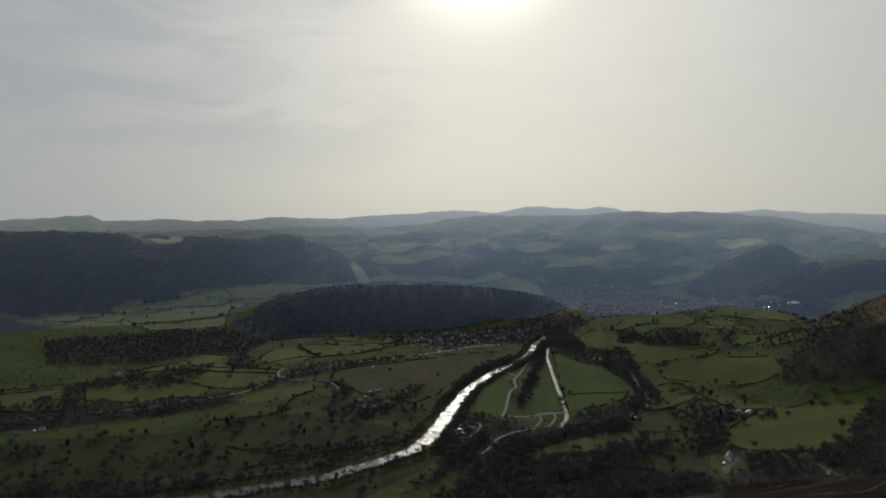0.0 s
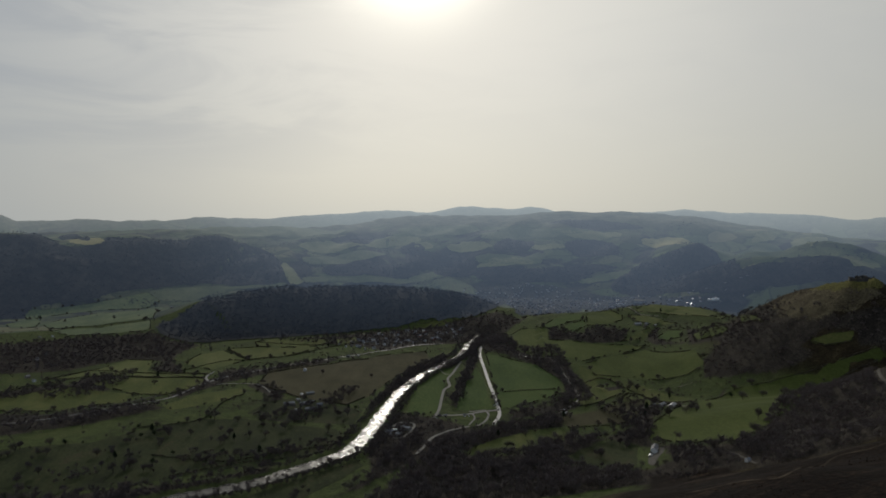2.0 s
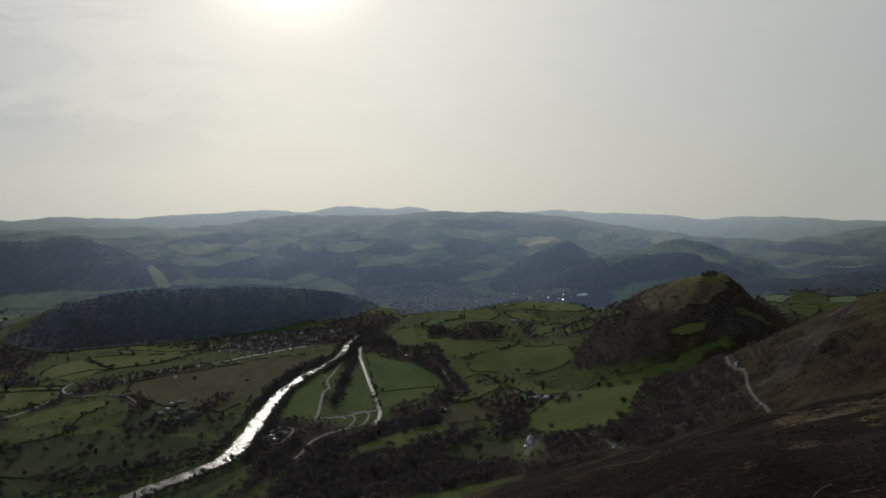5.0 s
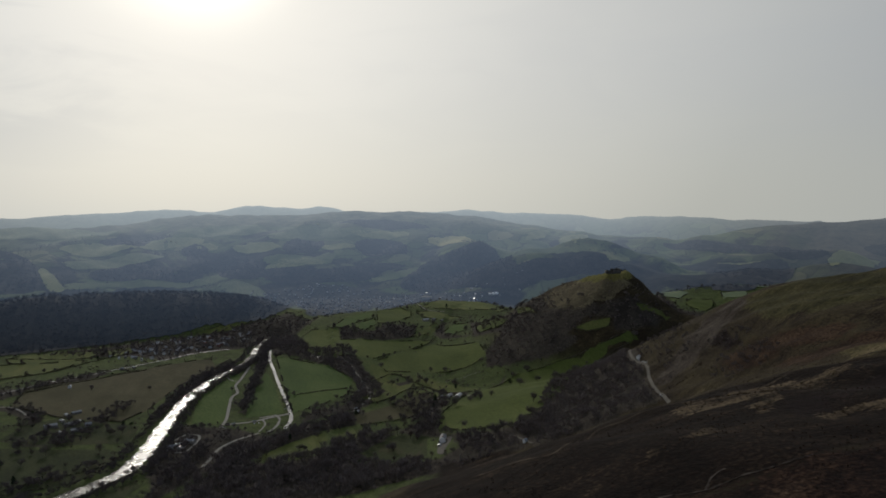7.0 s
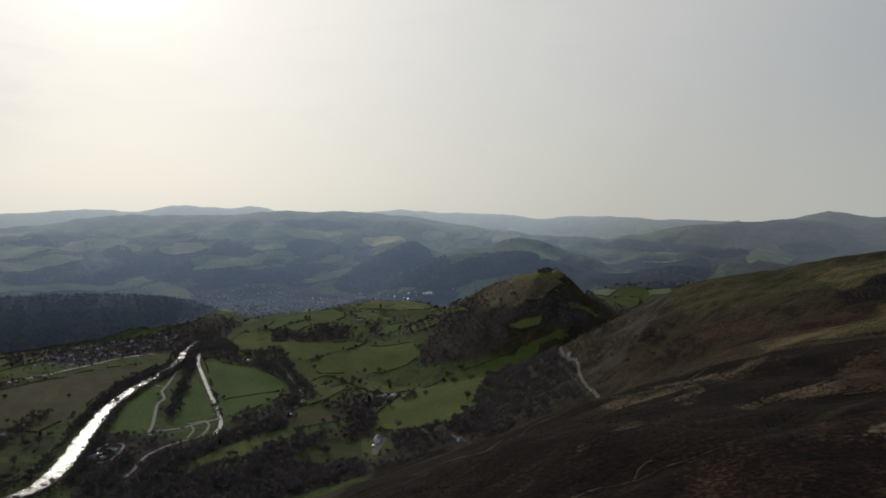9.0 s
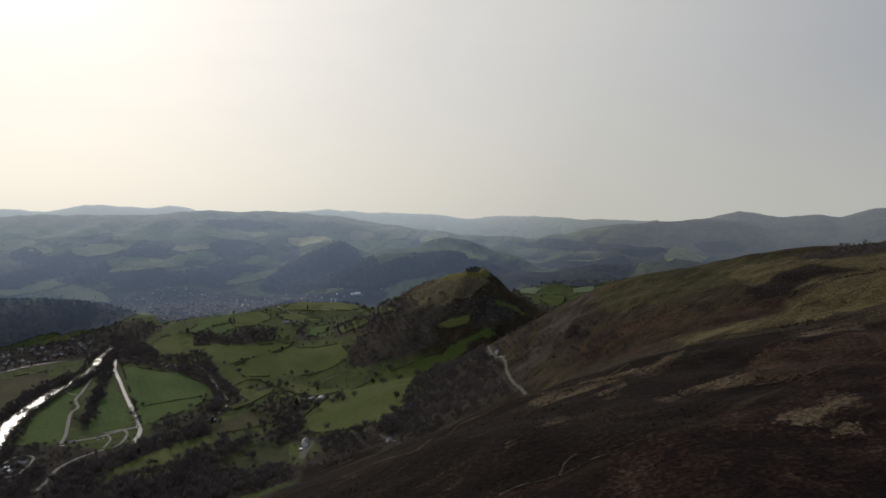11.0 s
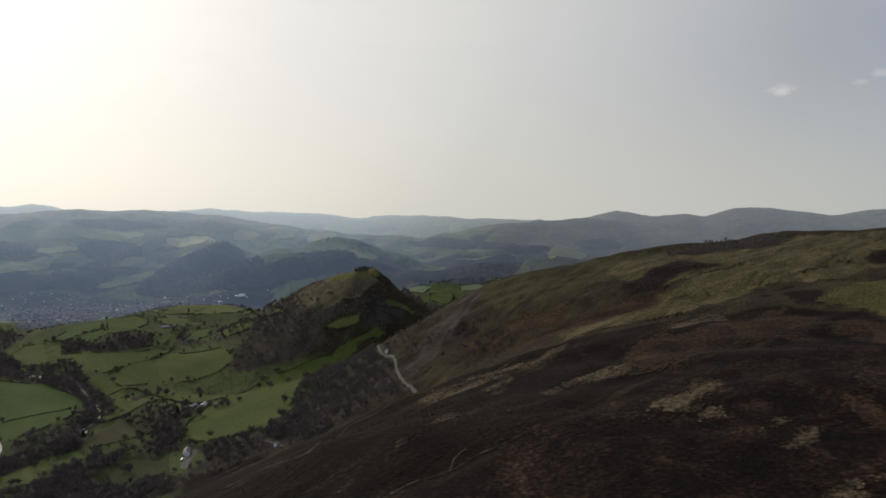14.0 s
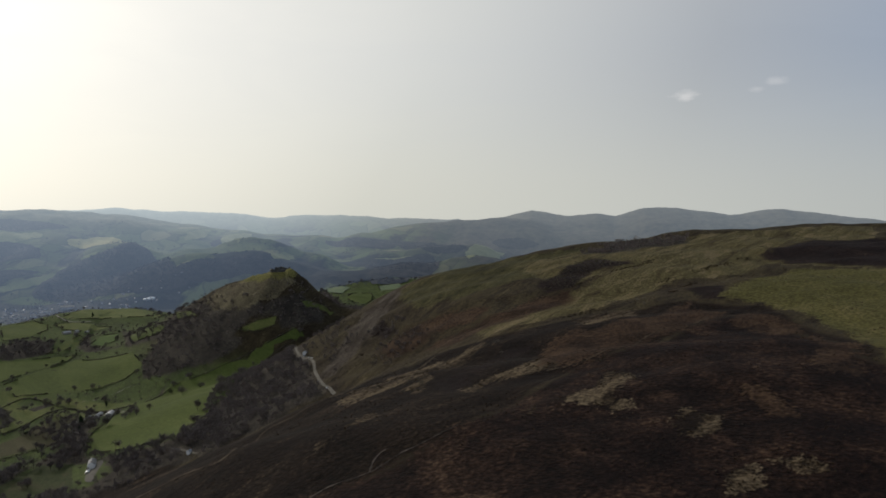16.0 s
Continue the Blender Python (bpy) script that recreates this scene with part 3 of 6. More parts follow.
FIELDS.append(('pale', [(746, 1982), (853, 2086), (962, 2061), (1041, 2013), (930, 1872), (854, 1951)]))
FIELDS.append(('pale', [(719, 1933), (785, 1920), (827, 1850), (755, 1846), (717, 1882)]))
FIELDS.append(('spring', [(764, 1619), (802, 1631), (770, 1459), (749, 1448), (732, 1505), (730, 1538)]))
FIELDS.append(('lush', [(714, 1707), (773, 1768), (792, 1734), (754, 1658), (717, 1658)]))
FIELDS.append(('pasture', [(610, 1691), (687, 1761), (728, 1800), (724, 1763), (666, 1700)]))
FIELDS.append(('pale', [(939, 1863), (1075, 2018), (849, 1562), (1058, 1986), (940, 1835)]))
FIELDS.append(('pasture', [(766, 1172), (794, 1153), (823, 1127), (811, 1116), (778, 1140)]))
FIELDS.append(('spring', [(435, 1075), (484, 1129), (525, 1172), (584, 1197), (648, 1200), (692, 1157), (740, 1122), (789, 1098), (845, 1081), (838, 1066), (762, 1078), (591, 927), (550, 902), (500, 875), (466, 880), (443, 928), (425, 993)]))
FIELDS.append(('pasture', [(810, 1490), (796, 1397), (771, 1324), (781, 1424)]))
FIELDS.append(('pasture', [(873, 1115), (926, 1113), (955, 1109), (932, 1103), (876, 1102)]))
FIELDS.append(('spring', [(1483, 1662), (1531, 1690), (1589, 1663), (1553, 1608), (1478, 1570), (1461, 1612)]))
FIELDS.append(('pasture', [(1652, 1691), (1716, 1655), (1672, 1596), (1622, 1648)]))
FIELDS.append(('pasture', [(1565, 1883), (1594, 1858), (1591, 1765), (1507, 1716), (1515, 1794)]))
FIELDS.append(('pale', [(1636, 1821), (1691, 1770), (1693, 1768), (1643, 1815)]))
FIELDS.append(('pale', [(1730, 1732), (1828, 1629), (1834, 1622), (1705, 1694)]))
PATCHES = []
PATCHES.append(('moorgrass', [(847, 572), (978, 516), (1110, 428), (1211, 340), (1311, 201), (828, 126), (860, 228), (773, 243), (750, 307), (600, 316), (557, 350), (518, 386), (552, 427), (665, 433), (719, 407), (733, 461)]))
PATCHES.append(('turf', [(756, 735), (809, 713), (912, 681), (932, 588), (977, 534), (826, 477), (730, 501), (685, 556), (682, 621), (689, 648)]))
PATCHES.append(('turf', [(742, 390), (784, 369), (833, 334), (755, 315), (716, 343), (601, 322), (591, 340), (698, 395)]))
PATCHES.append(('turf', [(431, 367), (463, 346), (471, 307), (449, 303), (385, 297), (363, 305)]))
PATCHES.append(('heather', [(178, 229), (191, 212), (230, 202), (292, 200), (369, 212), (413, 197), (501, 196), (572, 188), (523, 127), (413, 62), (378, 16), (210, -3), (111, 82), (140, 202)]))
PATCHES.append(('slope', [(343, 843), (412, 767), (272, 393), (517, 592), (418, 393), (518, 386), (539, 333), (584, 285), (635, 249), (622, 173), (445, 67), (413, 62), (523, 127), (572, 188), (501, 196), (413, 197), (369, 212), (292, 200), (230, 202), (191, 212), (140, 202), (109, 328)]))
PATCHES.append(('straw', [(330, 263), (351, 262), (368, 252), (422, 265), (385, 225), (375, 227), (357, 240), (341, 255), (319, 251)]))
PATCHES.append(('straw', [(324, 171), (361, 186), (362, 176), (351, 161), (336, 163), (317, 157), (306, 143), (299, 148), (305, 172), (296, 186), (275, 182), (298, 191), (314, 180)]))
PATCHES.append(('straw', [(287, 117), (311, 121), (309, 103), (291, 95), (280, 102), (277, 110)]))
PATCHES.append(('straw', [(214, 262), (232, 262), (273, 284), (259, 269), (222, 255), (210, 255)]))
PATCHES.append(('straw', [(554, 325), (594, 284), (553, 257), (515, 280)]))
PATCHES.append(('straw', [(324, 307), (394, 354), (356, 313), (305, 280)]))
PATCHES.append(('straw', [(252, 84), (263, 76), (248, 69), (238, 75)]))
PATCHES.append(('straw', [(269, 70), (275, 60), (266, 48), (263, 59)]))
PATCHES.append(('straw', [(307, 351), (392, 369), (470, 351), (455, 337), (357, 330), (296, 328)]))
PATCHES.append(('bracken', [(573, 184), (580, 161), (544, 125), (508, 120), (520, 152), (539, 173)]))
PATCHES.append(('bracken', [(343, 104), (345, 95), (314, 71), (312, 81), (328, 97)]))
PATCHES.append(('bracken', [(502, 112), (444, 75), (366, 54), (382, 80)]))
PATCHES.append(('bracken', [(459, 288), (556, 241), (626, 240), (586, 197), (500, 200), (410, 204), (378, 221), (391, 246)]))
PATCHES.append(('bracken', [(579, 519), (601, 488), (631, 455), (686, 431), (719, 407), (675, 396), (582, 392), (552, 427), (519, 436)]))
PATCHES.append(('bracken', [(593, 615), (639, 602), (648, 544), (655, 489), (622, 480), (599, 528), (564, 548)]))
PATCHES.append(('scree', [(556, 679), (631, 721), (674, 746), (737, 765), (784, 768), (752, 721), (659, 678), (605, 664), (556, 648)]))
PATCHES.append(('burnt', [(643, 683), (669, 680), (633, 614), (625, 628)]))
PATCHES.append(('burnt', [(919, 257), (1003, 253), (1092, 240), (1128, 147), (835, 108), (867, 218)]))
PATCHES.append(('burnt', [(687, 269), (692, 233), (644, 211), (642, 231)]))
PATCHES.append(('burnt', [(532, 255), (549, 238), (514, 217), (503, 231)]))
PATCHES.append(('burnt', [(336, 294), (370, 296), (346, 269), (314, 263)]))
PATCHES.append(('burnt', [(719, 461), (798, 477), (869, 475), (831, 391), (785, 429), (715, 405), (697, 435)]))
PATCHES.append(('burnt', [(367, 288), (443, 319), (460, 294), (413, 293), (356, 275)]))
PATCHES.append(('moorfield', [(654, 220), (700, 220), (806, 198), (827, 195), (823, 107), (427, 54), (521, 97), (587, 132), (617, 163), (634, 190)]))
PATCHES.append(('hilltop', [(840, 1310), (859, 1293), (872, 1235), (879, 1201), (910, 1167), (886, 1155), (851, 1206), (846, 1306)]))
PATCHES.append(('hillside', [(842, 1358), (885, 1154), (895, 1141), (841, 1152), (796, 1207), (786, 1285), (810, 1364)]))
ROADS = []
ROADS.append(('brink_path', 'earth', 2.2, [(161, 346), (185, 339), (201, 320), (263, 380), (283, 370), (309, 364), (343, 356), (432, 381), (519, 388), (552, 347), (578, 327)]))
ROADS.append(('upper_path', 'earth', 1.2, [(368, 229), (398, 209), (481, 213), (517, 198), (557, 196)]))
ROADS.append(('moor_path', 'pale_path', 0.7, [(169, 221), (187, 222), (202, 213), (216, 211), (232, 206), (250, 203)]))
ROADS.append(('branch_path', 'pale_path', 0.9, [(202, 213), (213, 220), (219, 220)]))
ROADS.append(('quarry_track', 'stone_track', 3.4, [(723, 912), (721, 934), (638, 821), (615, 763), (567, 694), (530, 631), (509, 591)]))
ROADS.append(('meadow_road', 'tarmac', 6.5, [(279, 1839), (257, 1713), (244, 1553), (233, 1401), (224, 1285), (219, 1229), (213, 1193), (195, 1147)]))
ROADS.append(('farm_drive', 'gravel', 5.5, [(202, 1652), (170, 1535), (152, 1476), (150, 1420), (135, 1385), (122, 1306), (110, 1231), (97, 1188)]))
ROADS.append(('drive_loop', 'gravel', 3, [(145, 1617), (144, 1561), (151, 1525), (167, 1511)]))
ROADS.append(('farm_track', 'gravel', 7, [(111, 1199), (151, 1202), (177, 1215), (219, 1229)]))
ROADS.append(('yard_track', 'gravel', 4.5, [(164, 1221), (196, 1228)]))
ROADS.append(('field_track', 'gravel', 3.5, [(168, 1208), (168, 1180), (153, 1142)]))
ROADS.append(('short_track', 'gravel', 4, [(195, 1221), (195, 1196), (179, 1154), (164, 1136)]))
ROADS.append(('river_track', 'gravel', 5, [(153, 1134), (128, 1121), (109, 1107), (89, 1084), (80, 1065), (72, 1042), (58, 1010)]))
ROADS.append(('valley_road', 'tarmac', 4.5, [(-823, 1191), (-765, 1192), (-666, 1207), (-556, 1250), (-468, 1319), (-399, 1378), (-350, 1508), (-288, 1578), (-195, 1664), (-90, 1732), (23, 1786), (177, 1873)]))
ROADS.append(('lane', 'tarmac', 5, [(-351, 1497), (-368, 1543), (-363, 1592)]))
ROADS.append(('old_railway', 'cinder', 5, [(-842, 1218), (-724, 1222), (-602, 1261), (-492, 1325), (-416, 1399)]))
ROADS.append(('field_lane', 'gravel', 4, [(-337, 1480), (-296, 1486), (-244, 1466), (-209, 1393)]))
ROADS.append(('knoll_lane', 'gravel', 4, [(762, 2056), (753, 1951), (778, 1928), (812, 1934)]))
ROADS.append(('canal', 'water', 4, [(320, 1817), (363, 1673), (406, 1572), (397, 1367), (388, 1297), (357, 1245), (327, 1207)]))
ROADS.append(('loop_track', 'gravel', 4, [(13, 1116), (28, 1087), (47, 1100), (63, 1155), (44, 1171), (26, 1149)]))
ROADS.append(('barn_lane', 'gravel', 5, [(464, 1213), (511, 1212), (536, 1179), (558, 1161)]))
ROADS.append(('house_drive', 'stone_track', 3, [(438, 825), (433, 783), (429, 743)]))
WOODS = []
WOODS.append(('line_wood', 45, 10, [(-815, 1207), (-738, 1338), (-682, 1294), (-568, 1276), (-421, 1340), (-388, 1302), (-481, 1214), (-635, 1134), (-753, 1114)]))
WOODS.append(('copse_wood', 45, 9, [(-637, 1489), (-621, 1573), (-543, 1607), (-525, 1535), (-550, 1392), (-610, 1372), (-654, 1394)]))
WOODS.append(('farm_wood', 45, 10, [(-184, 1219), (-150, 1274), (-102, 1328), (-73, 1396), (-28, 1416), (-74, 1307), (-86, 1250), (-129, 1179)]))
WOODS.append(('bank_wood', 60, 10, [(64, 1405), (108, 1537), (178, 1670), (170, 1724), (87, 1607), (31, 1443), (-14, 1251), (6, 1289), (29, 1360)]))
WOODS.append(('bank_wood', 60, 10, [(-20, 1036), (5, 1104), (31, 1215), (50, 1205), (73, 1180), (61, 1133), (77, 1086), (62, 999), (28, 953), (-18, 892), (-59, 852), (-3, 942)]))
WOODS.append(('drive_wood', 70, 12, [(138, 1279), (173, 1448), (213, 1619), (266, 1876), (266, 1774), (233, 1606), (188, 1427), (148, 1254)]))
WOODS.append(('stream_wood', 55, 12, [(250, 1909), (364, 1976), (369, 1767), (440, 1653), (420, 1370), (406, 1281), (370, 1236), (314, 1213), (227, 1177), (245, 1217), (321, 1260), (367, 1317), (388, 1414), (360, 1598), (290, 1772)]))
WOODS.append(('lower_wood', 75, 12, [(72, 1021), (130, 1089), (200, 1131), (316, 1182), (313, 1121), (252, 1116), (182, 1078), (121, 1012), (159, 989), (215, 1004), (247, 1035), (319, 1063), (362, 1062), (264, 956), (299, 897), (351, 878), (316, 823), (214, 823), (46, 841), (-17, 838), (35, 933)]))
WOODS.append(('village_wood', 28, 9, [(-296, 1974), (-41, 2080), (201, 2129), (399, 2270), (476, 2122), (350, 1992), (243, 1909), (23, 1778), (-37, 1863)]))
WOODS.append(('house_wood', 32, 13, [(362, 1062), (409, 1095), (444, 1127), (469, 1110), (428, 1053), (408, 993), (444, 877), (473, 840), (508, 829), (446, 759), (376, 838), (413, 939), (393, 1007)]))
WOODS.append(('slope_wood', 105, 8.0, [(549, 923), (643, 1033), (745, 1055), (800, 1045), (559, 685), (517, 607), (492, 651), (451, 704), (426, 728), (441, 829), (527, 901)]))
WOODS.append(('park_clump', 40, 8, [(-643, 1025), (-623, 1050), (-583, 1024), (-587, 987), (-629, 989)]))
WOODS.append(('park_clump', 40, 8, [(-484, 914), (-459, 940), (-425, 915), (-435, 875), (-471, 875)]))
WOODS.append(('park_clump', 40, 7, [(-449, 986), (-406, 1001), (-374, 961), (-407, 945)]))
WOODS.append(('park_clump', 40, 8, [(-289, 1025), (-272, 1057), (-224, 1035), (-192, 1048), (-202, 1008), (-256, 994)]))
WOODS.append(('park_clump', 45, 9, [(-188, 1023), (-126, 1063), (-74, 1081), (-54, 1110), (-60, 1062), (-121, 1024), (-175, 994)]))
WOODS.append(('low_wood', 60, 10, [(-604, 870), (-465, 891), (-362, 909), (-276, 922), (-206, 949), (-149, 985), (-145, 962), (-231, 922), (-315, 881), (-403, 839), (-571, 822)]))
WOODS.append(('road_wood', 50, 9, [(-405, 1400), (-354, 1528), (-245, 1635), (-119, 1731), (-89, 1701), (-214, 1598), (-321, 1491), (-377, 1380)]))
WOODS.append(('brook_wood', 50, 9, [(-248, 1487), (-205, 1440), (-176, 1351), (-195, 1330), (-221, 1394), (-269, 1469)]))
WOODS.append(('hedge_wood', 45, 8, [(-513, 1639), (-497, 1722), (-456, 1672), (-423, 1577), (-460, 1549)]))
WOODS.append(('hedge_wood', 45, 8, [(-768, 1394), (-749, 1446), (-649, 1517), (-638, 1463), (-710, 1370), (-680, 1291), (-706, 1290)]))
WOODS.append(('belt_wood', 30, 9, [(394, 1354), (516, 1385), (513, 1241), (569, 1169), (664, 1238), (557, 1144), (548, 1351), (415, 1313)]))
WOODS.append(('belt_wood', 38, 10, [(401, 1223), (488, 1302), (503, 1166), (555, 1133), (538, 1120), (501, 1163), (432, 1101), (403, 1132)]))
WOODS.append(('quarry_scrub', 45, 5, [(810, 1048), (898, 1046), (693, 769), (647, 696), (592, 679), (592, 724), (632, 798)]))
WOODS.append(('gully_scrub', 60, 5, [(647, 696), (671, 654), (621, 549), (580, 530), (550, 546), (563, 595), (616, 631)]))
WOODS.append(('far_wood', 34, 9, [(170, 3612), (307, 3507), (427, 3482), (427, 3296), (312, 3313), (156, 3356)]))
WOODS.append(('far_wood', 34, 9, [(459, 3264), (587, 3235), (727, 3186), (966, 3197), (1111, 3133), (988, 3094), (893, 3044), (766, 3041), (625, 3061), (474, 3136)]))
WOODS.append(('far_wood', 34, 9, [(596, 3493), (684, 3604), (806, 3550), (755, 3422), (604, 3395)]))
WOODS.append(('far_wood', 34, 9, [(961, 3465), (1116, 3490), (1178, 3406), (1167, 3274), (1016, 3270), (944, 3354)]))
WOODS.append(('far_wood', 34, 9, [(965, 3816), (1209, 3779), (1402, 3584), (1276, 3596), (1045, 3654)]))
WOODS.append(('cone_wood', 50, 9, [(1007, 2917), (1218, 3116), (1325, 3094), (1440, 3082), (1491, 3062), (1520, 2985), (1424, 2597), (1481, 2458), (1431, 2465), (1289, 2542), (1156, 2701)]))
WOODS.append(('gap_wood', 36, 9, [(1425, 2599), (1585, 2538), (1733, 2415), (1800, 2355), (1710, 2343), (1533, 2410), (1440, 2480)]))
WOODS.append(('valley_wood', 30, 8, [(2465, 2923), (2656, 2785), (2714, 2642), (2548, 2554), (2453, 2775)]))
WOODS.append(('valley_wood', 30, 8, [(2291, 2436), (2469, 2401), (2597, 2250), (2165, 1881), (1978, 2010)]))
WOODS.append(('valley_wood', 30, 8, [(2715, 2682), (2814, 2440), (2788, 2221), (2618, 2335)]))
WOODS.append(('valley_wood', 30, 8, [(3132, 2297), (3252, 2197), (3252, 2080), (3081, 2197)]))
WOODS.append(('hanger_wood', 26, 10, [(-1620, 2843), (-1552, 2962), (-1496, 2986), (-1438, 3059), (-1412, 3215), (-1329, 3108), (-1181, 3163), (-1223, 3326), (-1070, 3400), (-915, 3523), (-703, 3580), (-564, 3592), (-466, 3420), (-429, 3260), (-425, 3111), (-555, 3062), (-746, 3050), (-832, 3011), (-924, 2926), (-1012, 2850), (-1077, 2731), (-1164, 2639), (-1210, 2561), (-1199, 2486), (-1294, 2456), (-1378, 2405)]))
WOODS.append(('hanger_wood', 26, 10, [(-2060, 2715), (-1758, 2722), (-1620, 2843), (-1378, 2405), (-1539, 2315), (-1714, 2225)]))
WOODS.append(('far_wood', 34, 9, [(-231, 3797), (-111, 3874), (-11, 3832), (-76, 3651), (-213, 3738)]))
WOODS.append(('far_wood', 34, 9, [(131, 3662), (192, 3699), (251, 3587), (213, 3538), (142, 3561)]))
WOODS.append(('far_wood', 34, 9, [(-233, 3372), (-16, 3432), (93, 3371), (205, 3318), (142, 3237), (-67, 3231), (-227, 3276)]))
WOODS.append(('far_wood', 34, 9, [(-1510, 3500), (-1460, 3578), (-1317, 3368), (-1299, 3276)]))
WOODS.append(('far_wood', 34, 9, [(287, 3392), (450, 3366), (473, 3242), (398, 3175), (286, 3227)]))
WOODS.append(('mound_wood', 42, 11, [(-599, 2044), (-660, 2193), (-602, 2305), (-561, 2364), (-477, 2419), (-321, 2405), (-91, 2464), (148, 2462), (284, 2417), (322, 2376), (283, 2252), (241, 2201), (130, 2158), (59, 2129), (-45, 2110), (-145, 2077), (-270, 2016), (-398, 2007), (-485, 1971)]))
WOODS.append(('mound_wood', 42, 10, [(209, 2469), (351, 2473), (436, 2435), (325, 2222), (220, 2175), (186, 2190)]))
WOODS.append(('ridge_wood', 90, 5.5, [(922, 523), (979, 511), (1027, 512), (1085, 473), (1120, 430), (1044, 405), (984, 446), (906, 469)]))
WOODS.append(('bank_wood', 38, 8, [(41, 1227), (103, 1188), (159, 1121), (199, 1143), (262, 1167), (339, 1226), (346, 1170), (250, 1112), (166, 1051), (114, 1038), (62, 986), (22, 1004), (40, 1099)]))
WOODS.append(('river_wood', 90, 11, [(158, 1608), (189, 1702), (213, 1759), (216, 1694), (178, 1602), (162, 1568)]))
WOODS.append(('garden_wood', 30, 8, [(417, 970), (441, 807), (421, 741), (386, 764), (342, 767), (307, 803), (265, 822), (227, 830), (212, 875), (260, 899), (325, 912), (353, 863), (388, 874)]))
WOODS.append(('farm_copse', 50, 6, [(-208, 1225), (-181, 1277), (-162, 1296), (-124, 1256), (-83, 1255), (-99, 1214), (-128, 1179)]))
WOODS.append(('road_wood', 45, 8, [(-341, 1504), (-347, 1597), (-310, 1616), (-260, 1625), (-250, 1627), (-292, 1571), (-320, 1513)]))
WOODS.append(('gorse_scrub', 190, 2.3, [(731, 460), (800, 478), (867, 474), (832, 392), (786, 429), (717, 406), (699, 436)]))
WOODS.append(('valley_wood', 45, 8, [(932, 1176), (1562, 1885), (1510, 1788), (1416, 1599), (1461, 1547), (999, 1119), (964, 1149)]))
WOODS.append(('valley_wood', 45, 8, [(1693, 1768), (1780, 1680), (1724, 1646), (1669, 1708)]))
WOODS.append(('foot_wood', 36, 9, [(-1118, 1950), (-1049, 1988), (-949, 2038), (-869, 2073), (-745, 2045), (-647, 2094), (-568, 1989), (-480, 1950), (-499, 1796), (-486, 1691), (-539, 1742), (-601, 1760), (-652, 1712), (-691, 1645), (-804, 1615), (-936, 1626)]))
WOODS.append(('knoll_wood', 45, 10, [(459, 1838), (484, 1864), (489, 1801), (531, 1764), (576, 1808), (640, 1808), (652, 1753), (613, 1690), (537, 1687), (447, 1754)]))
WOODS.append(('knoll_wood', 26, 9, [(683, 1711), (763, 1833), (706, 1680), (720, 1542), (813, 1759), (792, 1502), (774, 1412), (736, 1369), (723, 1470), (704, 1576), (677, 1657)]))
WOODS.append(('castle_wood', 36, 8, [(640, 1301), (669, 1376), (705, 1385), (776, 1442), (849, 1548), (820, 1413), (815, 1281), (822, 1165), (870, 1135), (888, 1121), (919, 1096), (890, 1078), (845, 1083), (813, 1103), (826, 1128), (792, 1171), (753, 1173), (759, 1141), (722, 1155), (700, 1182), (664, 1235)]))
WOODS.append(('castle_scrub', 42, 3.6, [(848, 1547), (833, 1408), (845, 1316), (851, 1206), (893, 1155), (918, 1140), (964, 1123), (920, 1097), (887, 1119), (872, 1136), (824, 1167), (814, 1279), (821, 1415)]))
BANKS = []
BANKS.append([(745, 317), (788, 284), (870, 281), (918, 260)])
BANKS.append([(679, 278), (756, 267), (776, 233), (817, 206)])
BANKS.append([(722, 409), (790, 393), (853, 371), (952, 371)])
BANKS.append([(550, 346), (576, 326), (609, 297), (627, 278)])
BANKS.append([(551, 631), (567, 628), (629, 652), (665, 668)])
HEDGES = []
HEDGES.append([(-892, 1392), (-810, 1429), (-707, 1481), (-621, 1573), (-499, 1551), (-369, 1538)])
HEDGES.append([(-707, 1550), (-641, 1625), (-507, 1598), (-377, 1571)])
HEDGES.append([(-436, 1622), (-355, 1716), (-305, 1710), (-208, 1768), (-127, 1860), (-38, 1913)])
HEDGES.append([(-385, 1860), (-307, 1717)])
HEDGES.append([(-333, 1956), (-146, 1900), (-111, 1978)])
HEDGES.append([(-390, 1179), (-303, 1216), (-286, 1326), (-260, 1388)])
HEDGES.append([(-330, 1046), (-217, 1004), (-156, 1034), (-73, 1062), (-49, 1104)])
HEDGES.append([(-277, 952), (-199, 994), (-136, 1009)])
HEDGES.append([(417, 1394), (484, 1425), (520, 1258), (573, 1198)])
HEDGES.append([(342, 1281), (382, 1242), (501, 1316), (534, 1175)])
HEDGES.append([(250, 1355), (307, 1361), (358, 1366)])
HEDGES.append([(315, 1112), (423, 1131), (506, 1222)])
HEDGES.append([(-238, 1582), (-113, 1656), (-19, 1699)])
HEDGES.append([(-112, 943), (-68, 980), (-29, 1023)])
HEDGES.append([(-795, 1239), (-734, 1239), (-686, 1244)])
# every field of the knoll, the castle hill and the far vale is hedged round
HEDGED = [pts + pts[:1] for kind, pts in FIELDS if kind[:3] != "far" and (np.hypot(*np.mean(pts, 0)) > 1480 or np.mean(pts, 0)[0] > 560)]
SINGLE_TREES = []
SINGLE_TREES += [(-330, 1136), (-658, 1049), (-527, 963), (-460, 896), (-542, 910), (-345, 1159), (-236, 1205), (-118, 1542), (-54, 1351), (-11, 1504), (-533, 1577), (-458, 1481), (-547, 1442), (-1040, 2246), (-1019, 2393), (-802, 2080), (-674, 2103), (-880, 2439), (-809, 2467), (-751, 2474), (-192, 1351), (-276, 1510), (-297, 1138), (-278, 1219)]
